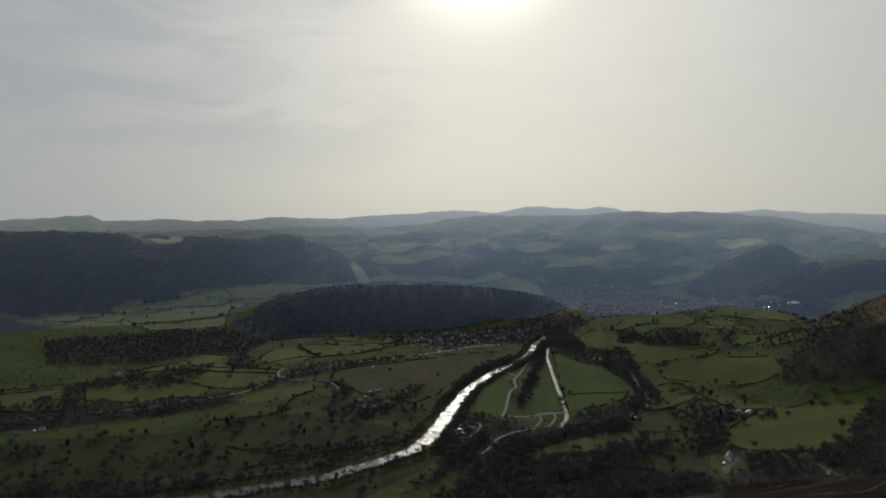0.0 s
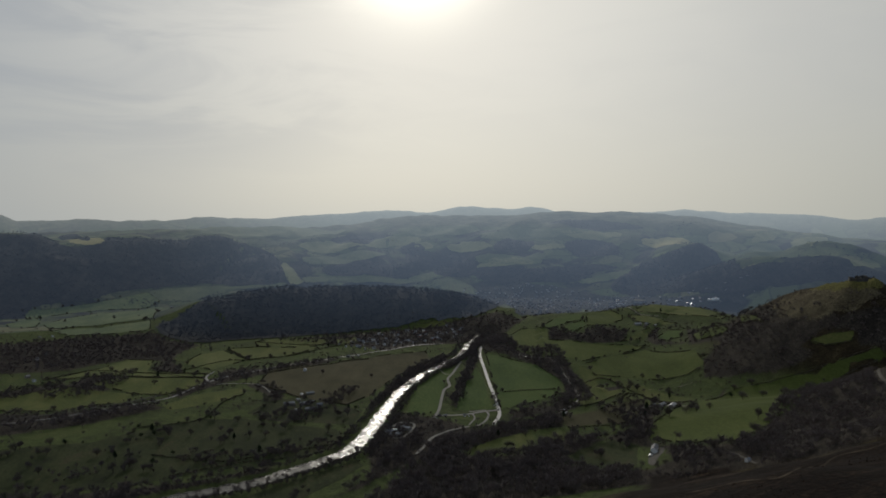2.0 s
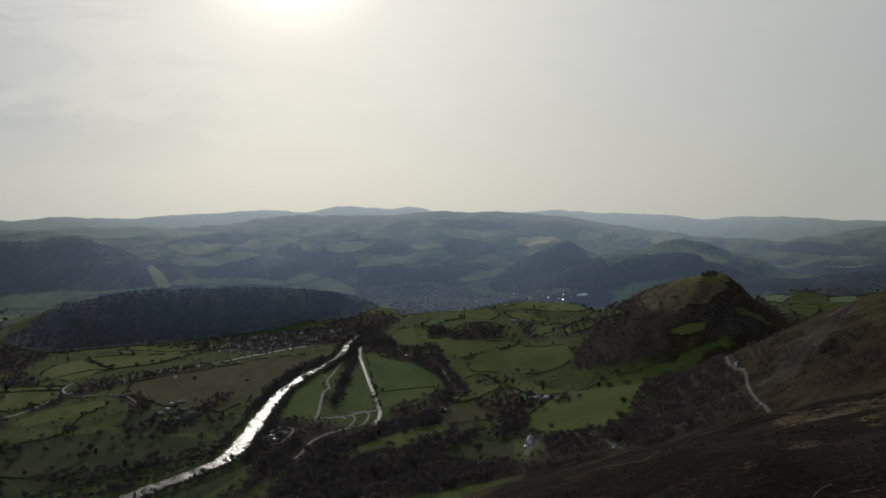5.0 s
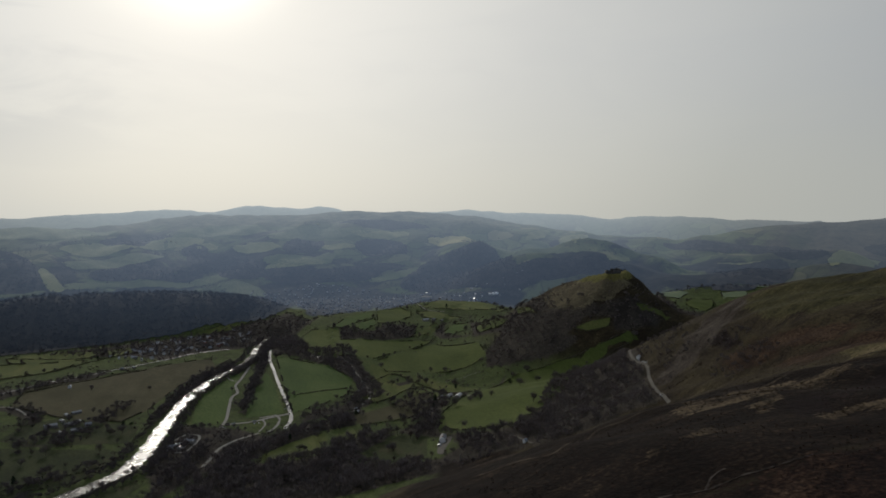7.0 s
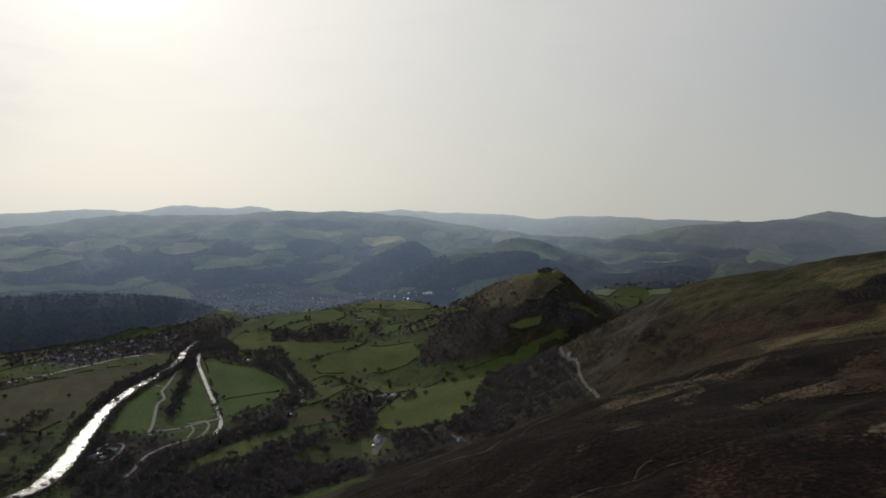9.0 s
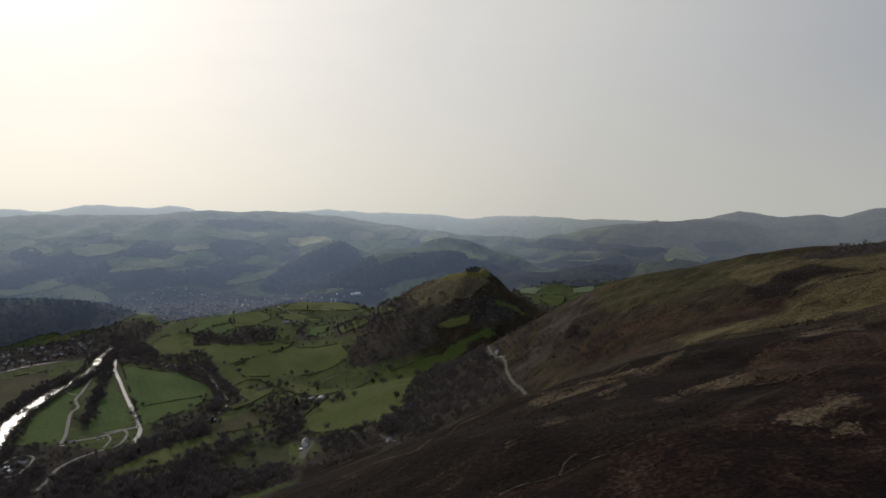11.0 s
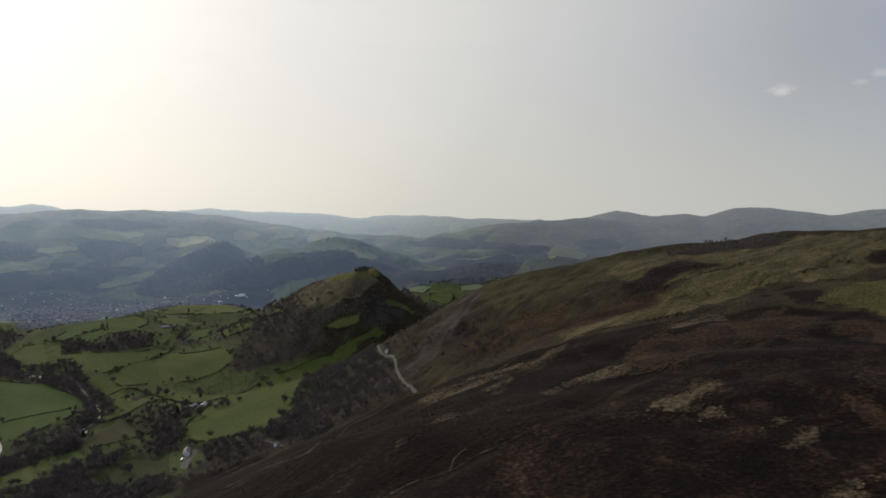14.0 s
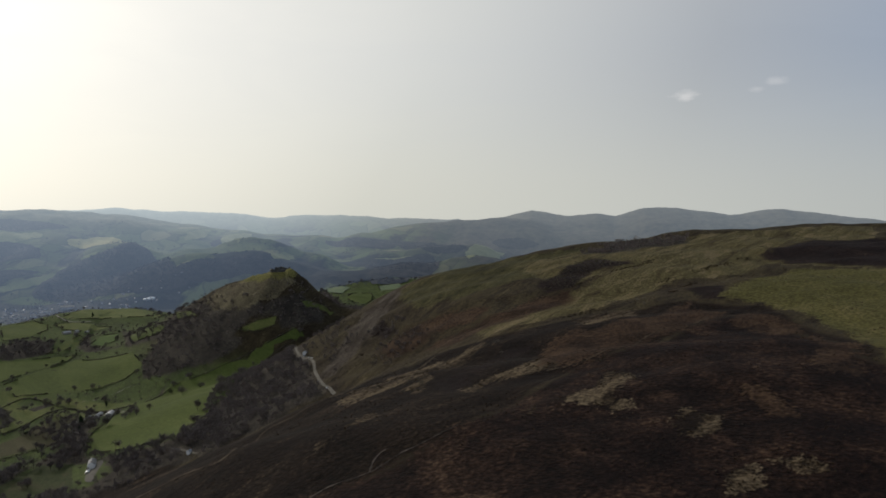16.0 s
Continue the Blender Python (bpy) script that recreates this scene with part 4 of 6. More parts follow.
SINGLE_TREES += [(-258, 1107), (-472, 1099), (-373, 1025), (-205, 1022), (-175, 1048), (-155, 1024), (-272, 1025), (-348, 1051), (-500, 1071), (-404, 956), (-141, 1050), (-78, 1133), (191, 1078), (203, 1025), (380, 1270), (449, 1354), (522, 1346), (555, 1269), (628, 1174), (608, 1100), (640, 1095), (514, 1109), (321, 1166), (278, 1109)]
SINGLE_TREES += [(235, 1078), (341, 1050), (408, 1117), (536, 927), (631, 1020), (469, 1131), (486, 1117), (462, 1162), (148, 1026), (104, 1047), (-139, 1180), (-191, 1202), (733, 1037), (681, 1029), (592, 927), (545, 1089), (524, 1090), (475, 1181), (450, 1174), (416, 1128), (389, 1108), (576, 934), (636, 978), (345, 326)]
SINGLE_TREES += [(312, 1065), (271, 1019), (196, 1028), (177, 1063), (400, 1200), (519, 1341), (565, 1296), (456, 1140), (472, 1126), (487, 1112), (526, 1116), (514, 1236), (337, 309), (429, 374), (551, 508), (615, 277), (1010, 307), (931, 568), (943, 555), (972, 532), (456, 330), (646, 815), (512, 1361), (389, 1127)]
SINGLE_TREES += [(400, 1091), (425, 1085)]
SINGLE_TREES += [(634, 292), (636, 287), (347, 323), (595, 573), (331, 299), (927, 574), (958, 528), (969, 516), (438, 313)]
TOWNS = []
TOWNS.append(('town', 400, [(505, 3042), (625, 3061), (713, 3025), (803, 2994), (918, 2877), (1080, 2765), (1173, 2622), (1336, 2483), (1337, 2437), (1203, 2524), (829, 2124), (761, 2149), (772, 2558), (555, 2281), (488, 2227), (460, 2258), (513, 2724), (332, 2441), (373, 3057)]))
TOWNS.append(('village', 100, [(-131, 1915), (-23, 2028), (96, 2108), (253, 2129), (309, 2097), (235, 1977), (115, 1855), (-35, 1806)]))
TOWNS.append(('far_town', 10, [(1187, 2655), (1402, 2557), (1503, 2494), (1428, 2460), (1350, 2462), (1201, 2573)]))
SPOTS = {}
SPOTS['farm'] = [(-162, 1305), (-148, 1332), (-132, 1304), (-121, 1318), (-105, 1286), (-144, 1266), (-120, 1265), (-144, 1366), (-130, 1375)]
SPOTS['barns'] = [(502, 1218), (514, 1207), (526, 1189)]
SPOTS['river_farm'] = [(19, 1110), (34, 1104), (48, 1133)]
SPOTS['white_house'] = [(394, 948)]
SPOTS['cottage'] = [(429, 762)]
SPOTS['roadside'] = [(-161, 1588), (-69, 1732), (-45, 1738), (-721, 1539), (-753, 1579), (-841, 1575), (-824, 1777), (-827, 1831), (-663, 1117), (-655, 1127), (-682, 1103), (-963, 2098), (-934, 2110), (-704, 2485)]
SPOTS['pavilion'] = [(1269, 2518)]
SPOTS['mill'] = [(1045, 2688)]
SPOTS['knoll_farm'] = [(710, 1837), (734, 1837), (755, 1828)]
SPOTS['hut'] = [(154, 1202), (109, 1201), (119, 1200)]
SPOTS['quarry'] = [(635, 803), (628, 783)]
SPOTS['castle'] = [(881, 1194)]
SPOTS['house_yard'] = [(363, 893), (365, 879), (384, 910), (407, 944), (409, 961), (392, 946), (374, 919)]
SPOTS['depot'] = [(543, 1342), (566, 1333), (613, 1312), (619, 1309), (592, 1322), (558, 1336)]
SPOTS['valley_house'] = [(1639, 1818)]
SPOTS['upland'] = [(109, 3758), (85, 3765)]
SPOTS['cars'] = [(372, 1243), (230, 1400), (215, 1259), (246, 1579), (152, 1192), (160, 1193), (103, 1187), (630, 796), (625, 781), (621, 770), (522, 619)]
SPOTS['caravans'] = [(26, 1127), (33, 1130), (41, 1133), (49, 1139), (31, 1110), (38, 1112), (336, 1222), (335, 1203)]
# ---- the lie of the land ----
def smooth(e0, e1, v):
    s = np.clip((v - e0) / (e1 - e0), 0, 1)
    return s * s * (3 - 2 * s)


# hill crests in plan: x, y and the height of the crest; then the reach of the near and of the far flank, and the flank's two exponents
CRESTS = {}
CRESTS['wooded_hill'] = ([(-1910, 2629, 282), (-1650, 2858, 272), (-1464, 3069, 267), (-1370, 3166, 236), (-1214, 3336, 232), (-988, 3514, 232), (-769, 3619, 231), (-641, 3634, 196), (-544, 3599, 134), (-444, 3512, 22)],
          560, 1100, 1.7, 1.15)
CRESTS['river_mound'] = ([(-650, 2258, 18), (-557, 2334, 72), (-357, 2393, 98), (-126, 2427, 101), (130, 2427, 96), (283, 2383, 70), (388, 2318, 35)],
          330, 330, 1.8, 1.3)
CRESTS['moor'] = ([(-1850, 3640, 262), (-1495, 3818, 268), (-1157, 3933, 270), (-739, 4084, 284), (-284, 4190, 284), (21, 4250, 331), (294, 4240, 357), (722, 4138, 352), (1100, 4053, 378), (1423, 3952, 374), (1642, 3866, 362), (1849, 3715, 334), (2010, 3574, 300), (2528, 3164, 220)],
          1250, 520, 1.25, 1.15)
CRESTS['cone_hill'] = ([(1162, 3280, 82), (1224, 3257, 101), (1322, 3208, 156), (1407, 3161, 190), (1482, 3093, 212), (1545, 3006, 185), (1604, 2918, 135), (1670, 2823, 28)],
          430, 430, 1.4, 1.25)
CRESTS['pasture_hill'] = ([(1253, 3746, 219), (1472, 3644, 230), (1640, 3516, 228), (1784, 3355, 197)],
          520, 520, 1.4, 1.2)
CRESTS['gap_hill'] = ([(1562, 2963, 151), (1640, 2910, 190), (1725, 2848, 208), (1808, 2784, 220), (1865, 2734, 226), (1921, 2683, 220), (1988, 2609, 198), (2070, 2493, 158), (2141, 2378, 115)],
          620, 420, 1.15, 1.15)
CRESTS['side_valley_slope'] = ([(2473, 3016, 170), (2727, 2926, 240), (2982, 2814, 288), (3277, 2627, 308), (3480, 2439, 305)],
          900, 480, 1.4, 1.3)
CRESTS['peaks'] = ([(3573, 2817, 310), (3685, 2583, 335), (3765, 2464, 377), (3851, 2328, 346), (3936, 2077, 355), (3982, 1986, 342), (4054, 1835, 393), (4131, 1654, 390), (4228, 1387, 352), (4312, 1100, 381), (4362, 879, 352), (4406, 622, 312), (4440, 300, 285)],
          1150, 400, 1.1, 1.2)
CRESTS['far_moor'] = ([(-2819, 3947, 325), (-2448, 4187, 337), (-2183, 4331, 356), (-2113, 4366, 322), (-1829, 4492, 329), (-1437, 4632, 321), (-1084, 4727, 348), (-882, 4769, 331), (-367, 4836, 363), (63, 4850, 391), (375, 4835, 379), (568, 4817, 413), (833, 4778, 413), (945, 4757, 397), (1055, 4734, 415), (1234, 4690, 384)],
          620, 300, 1.2, 1.1)
CRESTS['far_ridge'] = ([(1538, 4547, 379), (1756, 4467, 371), (2006, 4361, 392), (2315, 4205, 367), (2608, 4030, 359), (2823, 3882, 326), (2998, 3812, 351), (3191, 3653, 347), (3511, 3346, 326), (3761, 3062, 320)],
          620, 300, 1.2, 1.1)
CRESTS['castle_hill'] = ([(824, 1767, 45), (850, 1654, 75), (852, 1563, 116), (850, 1461, 157), (853, 1354, 196), (864, 1262, 223), (878, 1204, 235), (897, 1177, 236), (928, 1166, 214), (960, 1152, 182), (994, 1123, 155), (1009, 1082, 150)],
          300, 300, 1.15, 1.5)
CRESTS['farm_rise'] = ([(1420, 1745, 87), (1595, 1793, 103), (1692, 1772, 113), (1776, 1687, 121), (1890, 1636, 132), (1989, 1514, 148)],
          620, 420, 1.5, 1.2)
CRESTS['green_knoll'] = ([(390, 2043, 13), (470, 2036, 49), (562, 2013, 67), (711, 2008, 70), (850, 2083, 74), (948, 2052, 73), (947, 1818, 62)],
          640, 330, 1.25, 1.2)
CRESTS['valley_ridge'] = ([(2387, 2560, 136), (2553, 2423, 166), (2687, 2336, 170), (2837, 2216, 187)],
          330, 330, 1.4, 1.2)
CRESTS['valley_hill'] = ([(1883, 2205, 96), (2031, 2140, 128), (2157, 2012, 149), (2315, 1908, 156), (2468, 1793, 158)],
          420, 420, 1.4, 1.2)
CRESTS['spur_east'] = ([(1056, 3806, 233), (907, 3484, 155), (839, 3316, 99)],
          300, 300, 1.3, 1.2)
CRESTS['spur_middle'] = ([(550, 3912, 240), (546, 3609, 178), (564, 3333, 114)],
          340, 340, 1.3, 1.2)
CRESTS['spur_west'] = ([(-136, 3898, 207), (-94, 3599, 149), (-29, 3300, 79)],
          330, 330, 1.3, 1.2)
CRESTS['gap_front'] = ([(1422, 2732, 151), (1553, 2637, 195), (1661, 2558, 195), (1760, 2467, 181), (1826, 2380, 145), (1883, 2284, 101)],
          340, 320, 1.4, 1.2)


def crest(x, y, line, near, far, a, b):
    """The height of one hill over the plan: its crest falls off to both sides."""
    pts = np.array(line, float)
    best = np.full(x.shape, 1e9)
    top = np.zeros(x.shape)
    side = np.zeros(x.shape)
    for p, q in zip(pts, pts[1:]):
        d = q[:2] - p[:2]
        s = np.clip(((x - p[0]) * d[0] + (y - p[1]) * d[1]) / (d @ d), 0, 1)
        cx, cy = p[0] + s * d[0], p[1] + s * d[1]
        dist = np.hypot(x - cx, y - cy)
        closer = dist < best
        best = np.where(closer, dist, best)
        top = np.where(closer, p[2] + s * (q[2] - p[2]), top)
        side = np.where(closer, (np.hypot(x, y) - np.hypot(cx, cy)) / (dist + 1), side)
    reach = near + (far - near) * smooth(-0.7, 0.7, side)
    s = np.clip(best / reach, 0, 1)
    return top * (1 - s ** a) ** b


def mountain(x, y):
    """The near heather mountain: a plateau, its brink with a combe in it, and the slope down to the meadows."""
    u, v = x * 0.574 - y * 0.819, x * 0.819 + y * 0.574
    brink = np.interp(v, [-600, 0, 300, 450, 620, 760, 900, 1020, 1150, 1400], [-220, -190, -165, -135, -60, -45, -95, -160, -200, -230])
    w = u - brink
    slope = 1 - np.clip(-w / 560, 0, 1)
    body = 205 * (0.35 * smooth(0, 1, slope) + 0.65 * slope ** 1.5)
    body += 84 * (1 - np.exp(-np.clip(w, 0, None) / 340)) + 0.040 * np.clip(v, -300, 1200) * smooth(-300, 100, w)
    body *= 1 - smooth(1080, 1620, v + 0.25 * np.clip(-u, 0, 400) - 0.35 * np.clip(u, 0, 900))
    # gullies and spurs on the far brink
    rough = smooth(560, 800, v) * smooth(-430, -120, w) * (1 - smooth(60, 260, w))
    body -= rough * (5.5 * np.abs(np.sin(v / 47 + 1.1 * np.sin(v / 93) + u / 210)) + 2.5 * np.abs(np.sin(v / 19 + u / 60)))
    return body * (1 - smooth(1500, 2600, u))


def swell(x, y):
    """Long low undulation of the pastures and moors."""
    return (np.sin(x / 83 + 1.3 * np.sin(y / 141)) * np.cos(y / 97 + 0.8) + 0.6 * np.sin(x / 41 - y / 57) + 0.35 * np.cos(x / 23 + y / 31 + np.sin(x / 67)))


def land(x, y):
    """The height of the ground at x, y."""
    x, y = np.asarray(x, float), np.asarray(y, float)
    shape = x.shape
    x, y = np.atleast_1d(x).ravel(), np.atleast_1d(y).ravel()
    r = np.hypot(x, y)
    total = np.zeros(x.shape)
    for line, near, far, a, b in CRESTS.values():
        pts = np.array(line)
        m = max(near, far)
        inside = (x > pts[:, 0].min() - m) & (x < pts[:, 0].max() + m) & (y > pts[:, 1].min() - m) & (y < pts[:, 1].max() + m)
        total[inside] += crest(x[inside], y[inside], line, near, far, a, b) ** 5
    hill = mountain(x, y)
    total = (total + np.clip(hill, 0, None) ** 5) ** 0.2
    # rough ground: gullies and terraces on the hills, none on the river meadows
    rough = np.clip(total / 120, 0, 1)
    z = total + swell(x, y) * (1.2 + 1.6 * rough)
    # spurs and side valleys of the far hills
    z += np.clip(total / 180, 0, 1) * smooth(2500, 3000, r) * (1 - smooth(3850, 4150, r)) * (13 * np.sin(x / 118 + 1.2 * np.sin(y / 190)) * np.cos(y / 230 + x / 500) + 7 * np.sin(x / 57 - y / 88 + np.sin(y / 71)))
    z += rough * (1.3 * np.sin(x / 13 + 2 * np.sin(y / 29)) * np.cos(y / 17) + 3 * np.sin((x + y) / 61 + np.sin(x / 37))) * smooth(150, 420, r)
    # the river's flood plain is level
    pts = np.array(RIVER, float)
    gap = np.full(x.shape, 1e9)
    low = z < 60
    for p, q in zip(pts, pts[1:]):
        d = q - p
        s = np.clip(((x[low] - p[0]) * d[0] + (y[low] - p[1]) * d[1]) / (d @ d), 0, 1)
        gap[low] = np.minimum(gap[low], np.hypot(x[low] - p[0] - s * d[0], y[low] - p[1] - s * d[1]))
    z = np.where(z < 60, z * smooth(35, 130, gap), z)
    return z.reshape(shape)

# ---- mesh helpers ----
def fast_mesh(name, verts, tris, material, soft=False):
    """A mesh of triangles from two arrays."""
    me = bpy.data.meshes.new(name)
    verts, tris = np.asarray(verts, np.float32), np.asarray(tris, np.int32)
    me.vertices.add(len(verts))
    me.vertices.foreach_set("co", verts.ravel())
    me.loops.add(tris.size)
    me.loops.foreach_set("vertex_index", tris.ravel())
    me.polygons.add(len(tris))
    me.polygons.foreach_set("loop_start", np.arange(0, tris.size, 3, dtype=np.int32))
    me.polygons.foreach_set("use_smooth", np.full(len(tris), soft))
    me.materials.append(material)
    me.update(calc_edges=True)
    me.validate()
    return me


def part(name, bm, material, parent, label=""):
    me = bpy.data.meshes.new(name)
    bmesh.ops.recalc_face_normals(bm, faces=bm.faces)
    bm.to_mesh(me)
    bm.free()
    me.materials.append(material)
    ob = new(name, me)
    ob.parent = parent
    return tagged(ob, label)


def curve(points, step, closed=False, wander=0.0, rng=None):
    """A smooth line through the points, with a place every step metres."""
    p = np.array(points, float)
    n = len(p)
    got = []
    for i in range(n if closed else n - 1):
        a, b, c, d = (p[(i - 1) % n], p[i], p[(i + 1) % n], p[(i + 2) % n]) if closed else (p[max(i - 1, 0)], p[i], p[i + 1], p[min(i + 2, n - 1)])
        k = max(1, int(np.hypot(*(c - b)) / step))
        t = np.arange(k)[:, None] / k
        got.append(0.5 * (2 * b + (c - a) * t + (2 * a - 5 * b + 4 * c - d) * t ** 2 + (3 * b - a - 3 * c + d) * t ** 3))
    line = np.concatenate(got + ([] if closed else [p[-1:]]))
    if wander:
        line = line + rng.normal(0, wander, line.shape)
    return line


def straight(points, step, rng, wander=0.7):
    """An outline with straight sides, as hedges run."""
    p = np.array(points, float)
    got = []
    for a, b in zip(p, np.roll(p, -1, 0)):
        k = max(1, int(np.hypot(*(b - a)) / step))
        got.append(a + (b - a) * (np.arange(k)[:, None] / k))
    line = np.concatenate(got)
    return line + rng.normal(0, wander, line.shape)


def ragged(points, step, size):
    """A closed outline with a torn edge: tongues and bays at three scales."""
    line = curve(points, step, True)
    t = np.roll(line, -1, 0) - np.roll(line, 1, 0)
    t /= np.linalg.norm(t, axis=1)[:, None] + 1e-9
    out = np.stack([t[:, 1], -t[:, 0]], 1)
    d = [sum(w * noise.noise(Vector((x / s, y / s, 3.1 * s))) for s, w in ((size, 0.55), (size * 0.35, 0.4), (size * 0.12, 0.22))) for x, y in line]
    return line + out * (np.array(d) * size)[:, None]


def inside(poly, x, y):
    q = np.roll(poly, -1, 0)
    hit = np.zeros(x.shape, bool)
    for (ax, ay), (bx, by) in zip(poly, q):
        cross = (ay > y) != (by > y)
        with np.errstate(divide="ignore", invalid="ignore"):
            hit ^= cross & (x < (bx - ax) * (y - ay) / (by - ay) + ax)
    return hit


# ---- the ground: one sheet round the eye, finest where the camera looks ----
def sheet(name, radii, az, material):
    rr, aa = np.meshgrid(radii, np.radians(az), indexing="ij")
    x, y = rr * np.sin(aa) + 0.7 * (rr < 1), rr * np.cos(aa)
    n, m = rr.shape
    verts = np.stack([x, y, land(x, y)], -1).reshape(-1, 3)
    i = np.arange(n * m).reshape(n, m)
    a, b, c, d = i[:-1, :-1].ravel(), i[:-1, 1:].ravel(), i[1:, 1:].ravel(), i[1:, :-1].ravel()
    tris = np.concatenate([np.stack([a, b, c], 1), np.stack([a, c, d], 1)])
    return new(name, fast_mesh(name, verts, tris, material, True))


AZ = np.concatenate([np.arange(-180, -36, 3.0), np.arange(-36, 86, 0.22), np.linspace(86, 180, 33)])
ground = tagged(sheet("ground", np.concatenate([[0.001, 3], np.geomspace(12, 240, 40)[:-1], np.geomspace(240, 900, 170)[:-1], np.geomspace(900, 2450, 150)]), AZ, MAT["ground"]),
                "rough valley pasture rising to a heather mountain", "ground", kind="structure")
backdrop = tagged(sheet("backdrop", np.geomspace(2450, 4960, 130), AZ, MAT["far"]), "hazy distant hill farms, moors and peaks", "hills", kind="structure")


def share(x, y, outlines):
    """How far inside the outlines each place lies: 0 well outside, 0.5 on the edge, 1 well inside."""
    got = np.zeros(x.shape)
    for pts in outlines:
        poly = np.array(pts, float)
        width = float(np.clip(0.2 * (hectares(pts) * 10000) ** 0.5, 5.0, 16.0))
        lo, hi = poly.min(0) - width, poly.max(0) + width
        near = np.where((x > lo[0]) & (x < hi[0]) & (y > lo[1]) & (y < hi[1]))[0]
        if not len(near):
            continue
        px, py = x[near], y[near]
        gap = np.full(px.shape, 1e9)
        for a, b in zip(poly, np.roll(poly, -1, 0)):
            d = b - a
            s = np.clip(((px - a[0]) * d[0] + (py - a[1]) * d[1]) / (d @ d + 1e-9), 0, 1)
            gap = np.minimum(gap, np.hypot(px - a[0] - s * d[0], py - a[1] - s * d[1]))
        gap = np.where(inside(poly, px, py), gap, -gap)
        got[near] = np.maximum(got[near], np.clip(0.5 + gap / (2 * width), 0, 1))
    return got


def hectares(pts):
    return abs(sum(a[0] * b[1] - a[1] * b[0] for a, b in zip(pts, pts[1:] + pts[:1]))) / 20000


co = np.empty(len(ground.data.vertices) * 3, np.float32)
ground.data.vertices.foreach_get("co", co)
co = co.reshape(-1, 3).astype(float)
plots = {c: [pts for k, pts in PATCHES + FIELDS if k == c] for c in COVERS}
plots["litter"] = [pts for name, density, height, pts in WOODS if "scrub" not in name and np.hypot(*np.mean(pts, 0)) < 2050]
for c in COVERS:
    layer = ground.data.attributes.new(c, "FLOAT", "POINT")
    layer.data.foreach_set("value", share(co[:, 0], co[:, 1], plots[c]).astype(np.float32))

# ---- fields, roads and water, laid on the sheet ----
from mathutils.geometry import delaunay_2d_cdt


def drape(name, outline, material, lift=0.0, step=9.0):
    """A patch of ground cover with its own outline, laid over the sheet."""
    lo, hi = outline.min(0), outline.max(0)
    gx, gy = np.meshgrid(np.arange(lo[0], hi[0], step), np.arange(lo[1], hi[1], step))
    gx, gy = gx.ravel(), gy.ravel()
    keep = inside(outline, gx, gy)
    pts = [Vector(p) for p in outline] + [Vector(p) for p in zip(gx[keep], gy[keep])]
    n = len(outline)
    got = delaunay_2d_cdt(pts, [(i, (i + 1) % n) for i in range(n)], [], 1, 0.01)
    xy = np.array([(v.x, v.y) for v in got[0]])
    r = np.hypot(xy[:, 0], xy[:, 1])
    z = land(xy[:, 0], xy[:, 1])
    z += 0.12 + 0.0002 * r + 0.35 * smooth(40, 90, z) * (r > 450) + lift
    tris = [f if (xy[f[1]] - xy[f[0]])[0] * (xy[f[2]] - xy[f[0]])[1] - (xy[f[1]] - xy[f[0]])[1] * (xy[f[2]] - xy[f[0]])[0] > 0 else f[::-1] for f in got[2] if len(f) == 3]
    return new(name, fast_mesh(name, np.column_stack([xy, z]), tris, material, True))


def ribbon(name, points, width, material, lift, step=6.0, level=None, wander=0.0, rng=None, end=None):
    line = curve(points, step)
    t = np.gradient(line, axis=0)
    t /= np.linalg.norm(t, axis=1)[:, None]
    side = np.stack([t[:, 1], -t[:, 0]], 1)
    w = np.linspace(width / 2.0, (end or width) / 2.0, len(line))
    cols = np.linspace(-1, 1, 4 if width < 15 else 7)
    grid = []
    for c in cols:
        edge = 0 if rng is None or abs(c) < 1 else rng.normal(0, wander, len(line))
        grid.append(line + side * ((w + edge) * c)[:, None])
    p = np.stack(grid, 1)
    z = np.full(p.shape[:2], level) if level is not None else land(p[..., 0], p[..., 1]) + 0.2 + 0.0004 * np.hypot(p[..., 0], p[..., 1]) + lift
    n, m = z.shape
    i = np.arange(n * m).reshape(n, m)
    a, b, c, d = i[:-1, :-1].ravel(), i[:-1, 1:].ravel(), i[1:, 1:].ravel(), i[1:, :-1].ravel()
    tris = np.concatenate([np.stack([a, b, c], 1), np.stack([a, c, d], 1)])
    return new(name, fast_mesh(name, np.dstack([p, z]).reshape(-1, 3), tris, material, True))


FIELD_LABELS = {"lush": "lush bright green hay meadow bounded by trees", "pasture": "dull green grazed pasture bounded by hedges", "pale": "pale yellow-green pasture bounded by hedges",
                "spring": "yellow-green grazed meadow bounded by trees", "park": "dark green parkland turf dotted with trees", "far_green": "hazy green pasture on a distant hillside", "far_pale": "hazy pale pasture on a distant hillside",
                "far_gold": "bleached yellow pasture on a distant hilltop", "far_dull": "hazy grey-green hill grazing in the distance", "rough": "brown rough grass field beside the river"}
rng = np.random.default_rng(7)
for kind, pts in FIELDS:
    if kind == "hilltop":
        continue
    away = np.hypot(*np.mean(pts, 0))
    far = away > 2250
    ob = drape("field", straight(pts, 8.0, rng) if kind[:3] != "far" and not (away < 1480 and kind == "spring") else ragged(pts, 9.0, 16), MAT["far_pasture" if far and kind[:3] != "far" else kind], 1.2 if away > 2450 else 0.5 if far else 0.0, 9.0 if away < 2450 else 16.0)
    tagged(ob, FIELD_LABELS[kind], "field", "valley fields", "structure")
